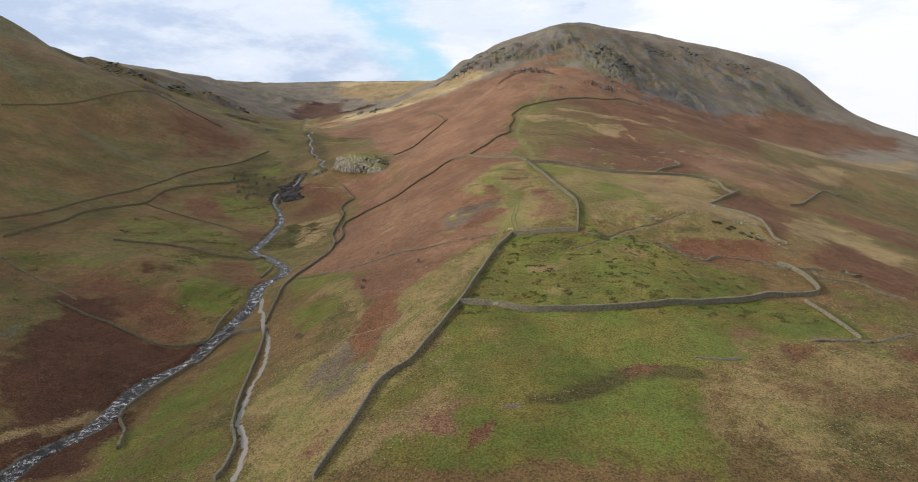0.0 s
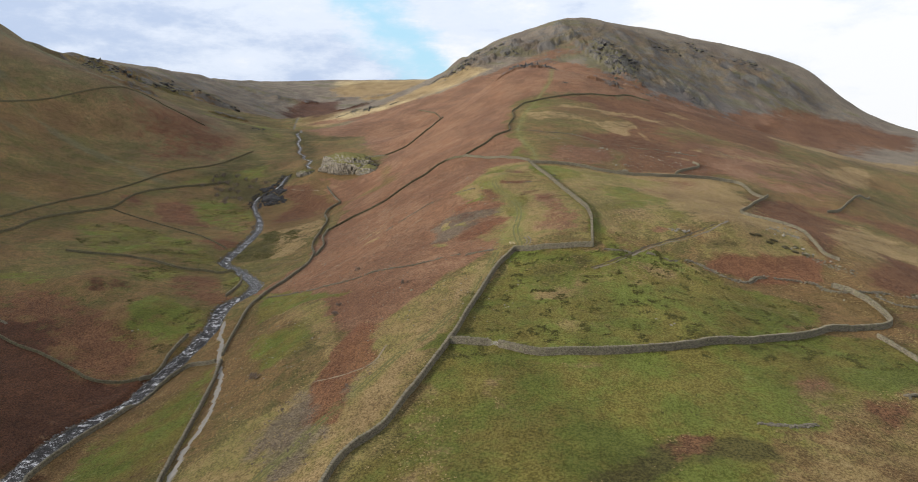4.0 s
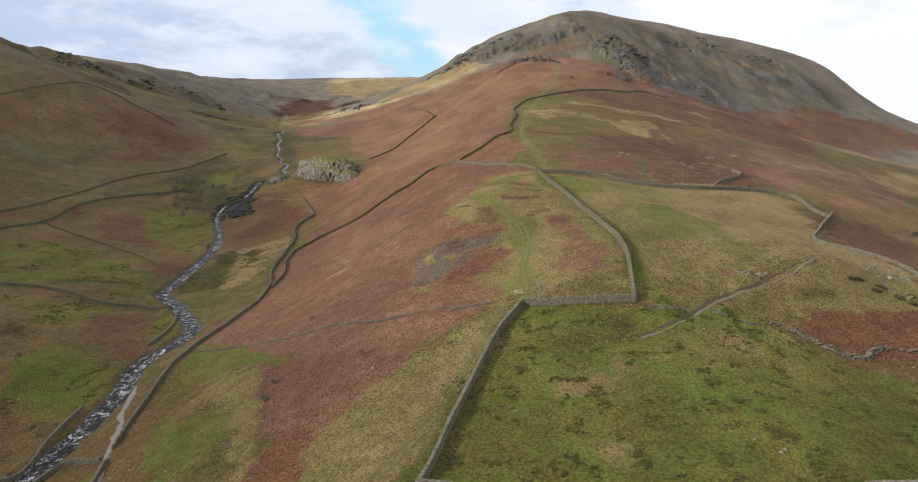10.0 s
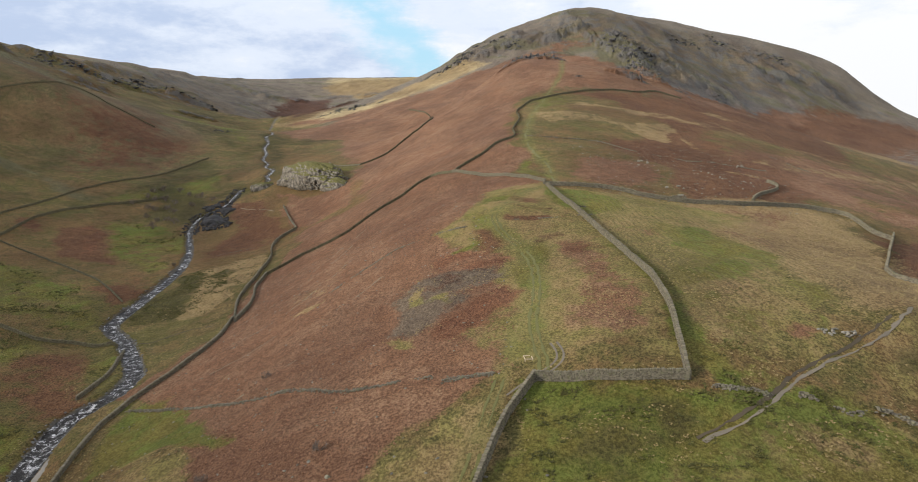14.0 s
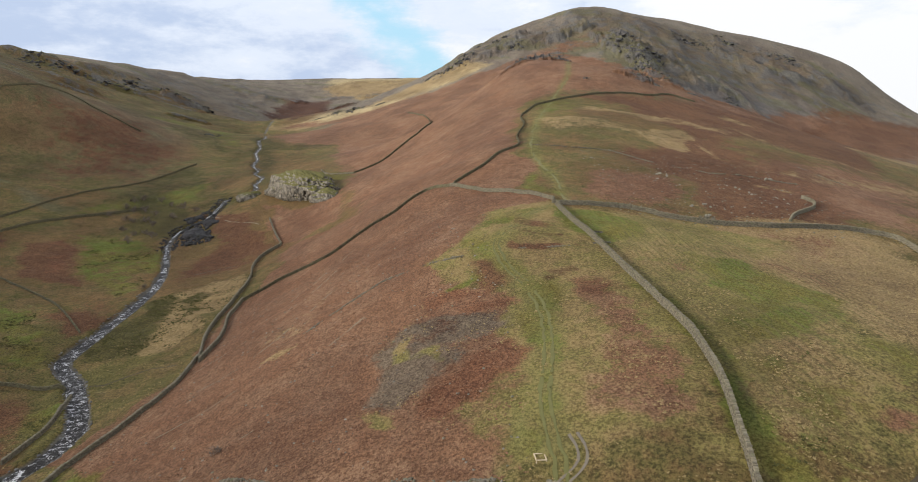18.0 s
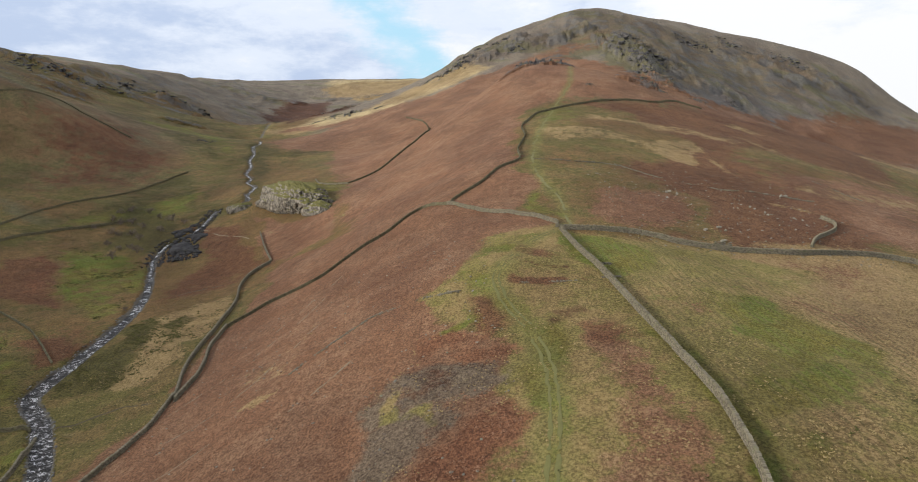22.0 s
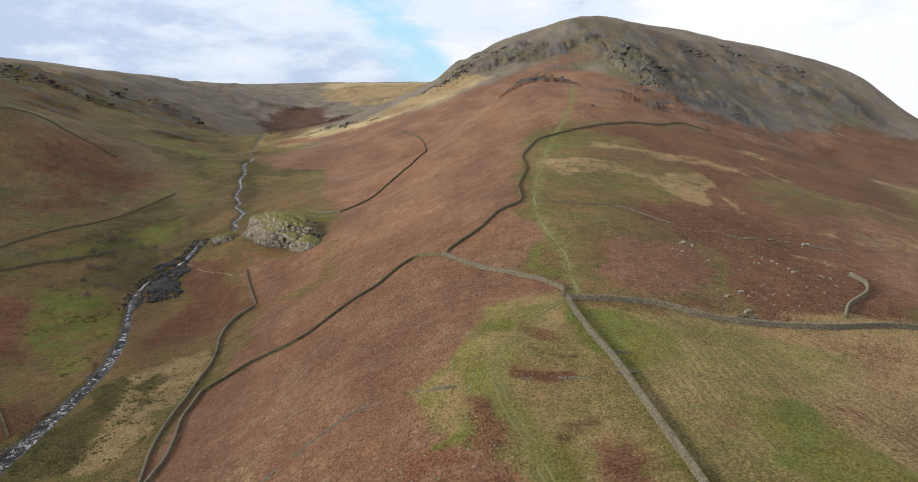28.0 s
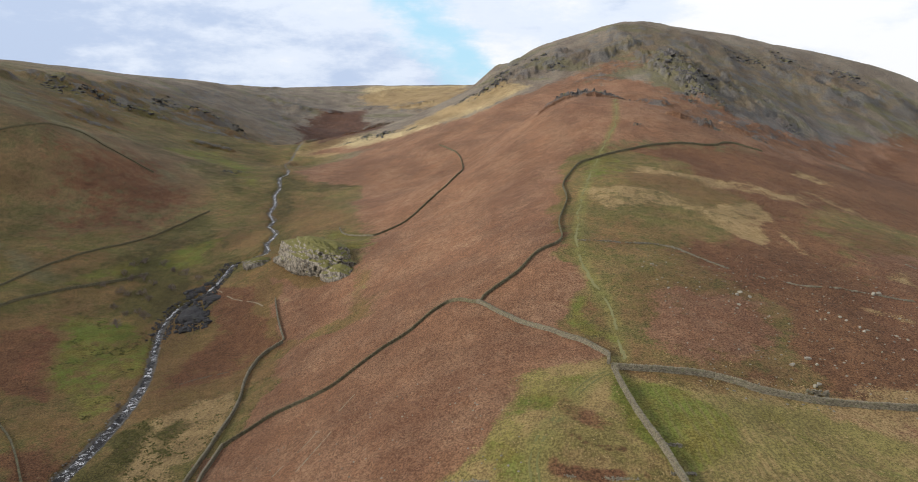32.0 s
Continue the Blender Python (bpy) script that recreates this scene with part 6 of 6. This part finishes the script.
# ---- rough growth ----
def tufts(name, label, kind, n, seed, material, tall, wide, box, blades=5, clump=0.0, patch=6.0):
    """Clumps of leaning blades, thick where that cover holds the ground."""
    rng = np.random.default_rng(seed)
    x, y = rng.uniform(box[0], box[1], n), rng.uniform(box[2], box[3], n)
    if kind:
        keep = covers(x, y)[kind] > 0.32
    else:
        other = covers(x, y)
        keep = np.maximum.reduce([other[k] for k in ("green", "bracken", "red", "dark", "russet")]) < 0.6
    keep &= fbm(x, y, patch, 3, seed) + 0.15 * rng.uniform(-1, 1, n) > clump
    d, _ = from_beck(x, y)
    keep &= d > 5
    x, y = x[keep], y[keep]
    n, z = len(x), ground(x, y) - 0.06
    size = rng.uniform(0.55, 1.25, n)
    turn = rng.uniform(0, 2 * math.pi, (n, blades)) 
    lean, high = rng.uniform(0.45, 1.0, (n, blades)) * wide * size[:, None], rng.uniform(0.5, 1.0, (n, blades)) * tall * size[:, None]
    c, s = np.cos(turn), np.sin(turn)
    half = 0.34 * wide * size[:, None]
    root = np.stack([x, y, z], -1)[:, None, :]
    tip = root + np.stack([c * lean, s * lean, high], -1)
    a = root + np.stack([-s * half, c * half, 0 * c], -1)
    b = root + np.stack([s * half, -c * half, 0 * c], -1)
    mid = root + np.stack([c * lean * 0.5, s * lean * 0.5, high * 1.05], -1)
    co = np.stack([a, b, tip, mid], 2).reshape(-1, 3)
    k = np.arange(n * blades) * 4
    tri = np.concatenate([np.stack([k, k + 1, k + 3], -1), np.stack([k + 1, k + 2, k + 3], -1), np.stack([k + 2, k, k + 3], -1)])
    mesh = solid(name, co, tri, 3)
    mesh.materials.append(material)
    return tagged(new(name, mesh), label, "undergrowth", kind="stuff")


tufts("bracken", "dead rust-brown bracken over the spur", "bracken", 52000, 401, BRACKEN_LEAF, 0.26, 0.5, (-110, 150, 120, 480), 5, -0.25)
tufts("bracken", "bright red dead bracken in patches", "red", 16000, 402, BRACKEN_LEAF, 0.26, 0.45, (-60, 40, 180, 340), 5, -0.2)
tufts("straw_grass", "pale straw-coloured tussocks of moor grass", "straw", 30000, 403, STRAW_LEAF, 0.26, 0.42, (-60, 150, 120, 460), 5, -0.1)
tufts("rushes", "dark rush clumps in the walled pasture", "green", 36000, 404, RUSH_LEAF, 0.32, 0.52, (0, 112, 196, 272), 5, 0.33, 2.6)
tufts("rushes", "scattered dark rush clumps in green grass", "green", 40000, 406, RUSH_LEAF, 0.28, 0.48, (-90, 140, 110, 470), 5, 0.44, 3.0)
tufts("rushes", "dark tussocks on straw-coloured grass by the beck", "straw", 12000, 408, RUSH_LEAF, 0.36, 0.75, (-130, -55, 330, 510), 5, 0.15, 3.5)
tufts("rushes", "dark rushes on wet peat above the beck", "peat", 12000, 409, RUSH_LEAF, 0.36, 0.75, (-130, -55, 330, 510), 5, 0.0, 5.0)
tufts("rushes", "dark rush beds on the wet valley floor", "green", 26000, 410, RUSH_LEAF, 0.40, 0.95, (-245, -100, 280, 600), 5, 0.22, 9.0)
tufts("heather", "low dark heather on stony ground", "heather", 18000, 405, HEATHER_LEAF, 0.3, 0.5, (-60, 100, 130, 420), 5, -0.2)
tufts("moor_grass", "tawny tussocks of rough fell grass", "", 60000, 407, STRAW_LEAF, 0.22, 0.38, (-110, 140, 120, 420), 4, 0.05)


# ---- trodden ways ----
def strip(name, label, line, half, material, seed, lift=0.07, offset=0.0, gaps=-9.0, ragged=0.35, wander_by=0.5):
    """A narrow way laid on the ground, with ragged edges and worn gaps."""
    place, way, s = along_line(line, 0.6)
    n = len(s)
    side = np.stack([-way[:, 1], way[:, 0]], -1)
    wander = wander_by * fbm(s, s * 0, 9, 3, seed + 1)
    left = half * (1 + ragged * fbm(s, s * 0, 2.2, 3, seed + 2) * 2)
    right = half * (1 + ragged * fbm(s, s * 0 + 50, 2.2, 3, seed + 3) * 2)
    rows = [place + side * (offset + wander + o)[:, None] for o in (left, 0 * left, -right)]
    co = np.concatenate([np.column_stack([r, ground(r[:, 0], r[:, 1]) + (lift if k == 1 else lift * 0.6)]) for k, r in enumerate(rows)])
    shown = fbm(s, s * 0, 7, 3, seed + 5) > gaps
    quads = np.array([(j * n + i, (j + 1) * n + i, (j + 1) * n + i + 1, j * n + i + 1) for i in range(n - 1) if shown[i] for j in range(2)])
    mesh = solid(name, co, quads, 4, True)
    mesh.materials.append(material)
    return tagged(new(name, mesh), label, "path", kind="structure")


strip("farm_track", "pale gravel farm track beside the beck", PLAN["track"], 0.7, GRAVEL, 501, ragged=0.7)
for offset in (-0.75, 0.75):
    strip("rut", "grassy wheel rut over the spur", LUSH_TRACK, 0.26, RUT_GRASS, 503, offset=offset, gaps=-0.45, ragged=0.8)
    strip("rut", "grassy wheel rut beside the wall", WEST_PATH[:7], 0.22, RUT_GRASS, 507, offset=offset, gaps=-0.12, ragged=0.8)
    strip("rut", "curved wheel rut round the timber frame", [(13.7, 259.5), (17.3, 264.4), (22.6, 268.4), (25.9, 272.2), (25.7, 278.2)], 0.20, WORN_EARTH, 509, offset=offset * 0.8, gaps=-0.3)
strip("footpath", "worn pale footpath up the fell", FELL_PATH, 0.40, PATH_GRASS, 511, gaps=-0.3, ragged=0.8, wander_by=1.2)
strip("footpath", "thin pale footpath through red bracken", [(-33.7, 209), (-26.1, 205), (-18.7, 205.2), (-15.6, 213.3)], 0.28, EARTH, 513, gaps=-0.3)
strip("footpath", "thin footpath across the fold's slope", [(-103.1, 382.5), (-88.5, 391.5), (-77.2, 388.8)], 0.35, DARK_STRIP, 515, gaps=-0.3)
strip("footpath", "worn grey-brown footpath below the cut bank", [(42.8, 246.9), (53.7, 253.1), (63.2, 261.7), (72.3, 268.5), (85.1, 276.6), (99.3, 288.6)], 0.30, WORN_EARTH, 517, lift=0.13, ragged=0.9, wander_by=0.4)
# shade along the bank's cut edge, laid on the ground as a dark strip
strip("dark_strip", "dark strip for the shaded edge of a cut bank in pasture", [(42.0, 247.6), (48.6, 251.3), (56.3, 256.6), (66.2, 265.7), (77.0, 272.9), (92.8, 285.3)], 0.26, DARK_STRIP, 519, lift=0.15, ragged=0.8, wander_by=0.2)
strip("footpath", "thin pale footpath across red bracken by the gorge", [(-145, 608), (-125, 585), (-107, 572), (-95, 557)], 0.35, EARTH, 521, gaps=-0.2)
strip("dark_strip", "dark edge of a grassy terrace above the beck", [(-114, 499), (-107, 504), (-98, 507), (-86, 508)], 0.45, DARK_STRIP, 523, gaps=-0.3)
# sheep trods along the bracken slope
TRODS = [
    [(-58, 352), (-46, 360), (-36, 378), (-27, 398)], [(-66, 372), (-52, 386), (-41, 404), (-33, 420)], [(-44, 300), (-30, 312), (-20, 322)],
    [(-36, 330), (-24, 340), (-14, 352)], [(-60, 330), (-48, 336), (-38, 346)], [(-50, 405), (-40, 420), (-30, 438)],
]
for number, line in enumerate(TRODS):
    strip("footpath", "faint sheep trod through bracken", line, 0.22, EARTH, 531 + 4 * number, gaps=0.0, ragged=0.9, wander_by=0.9)
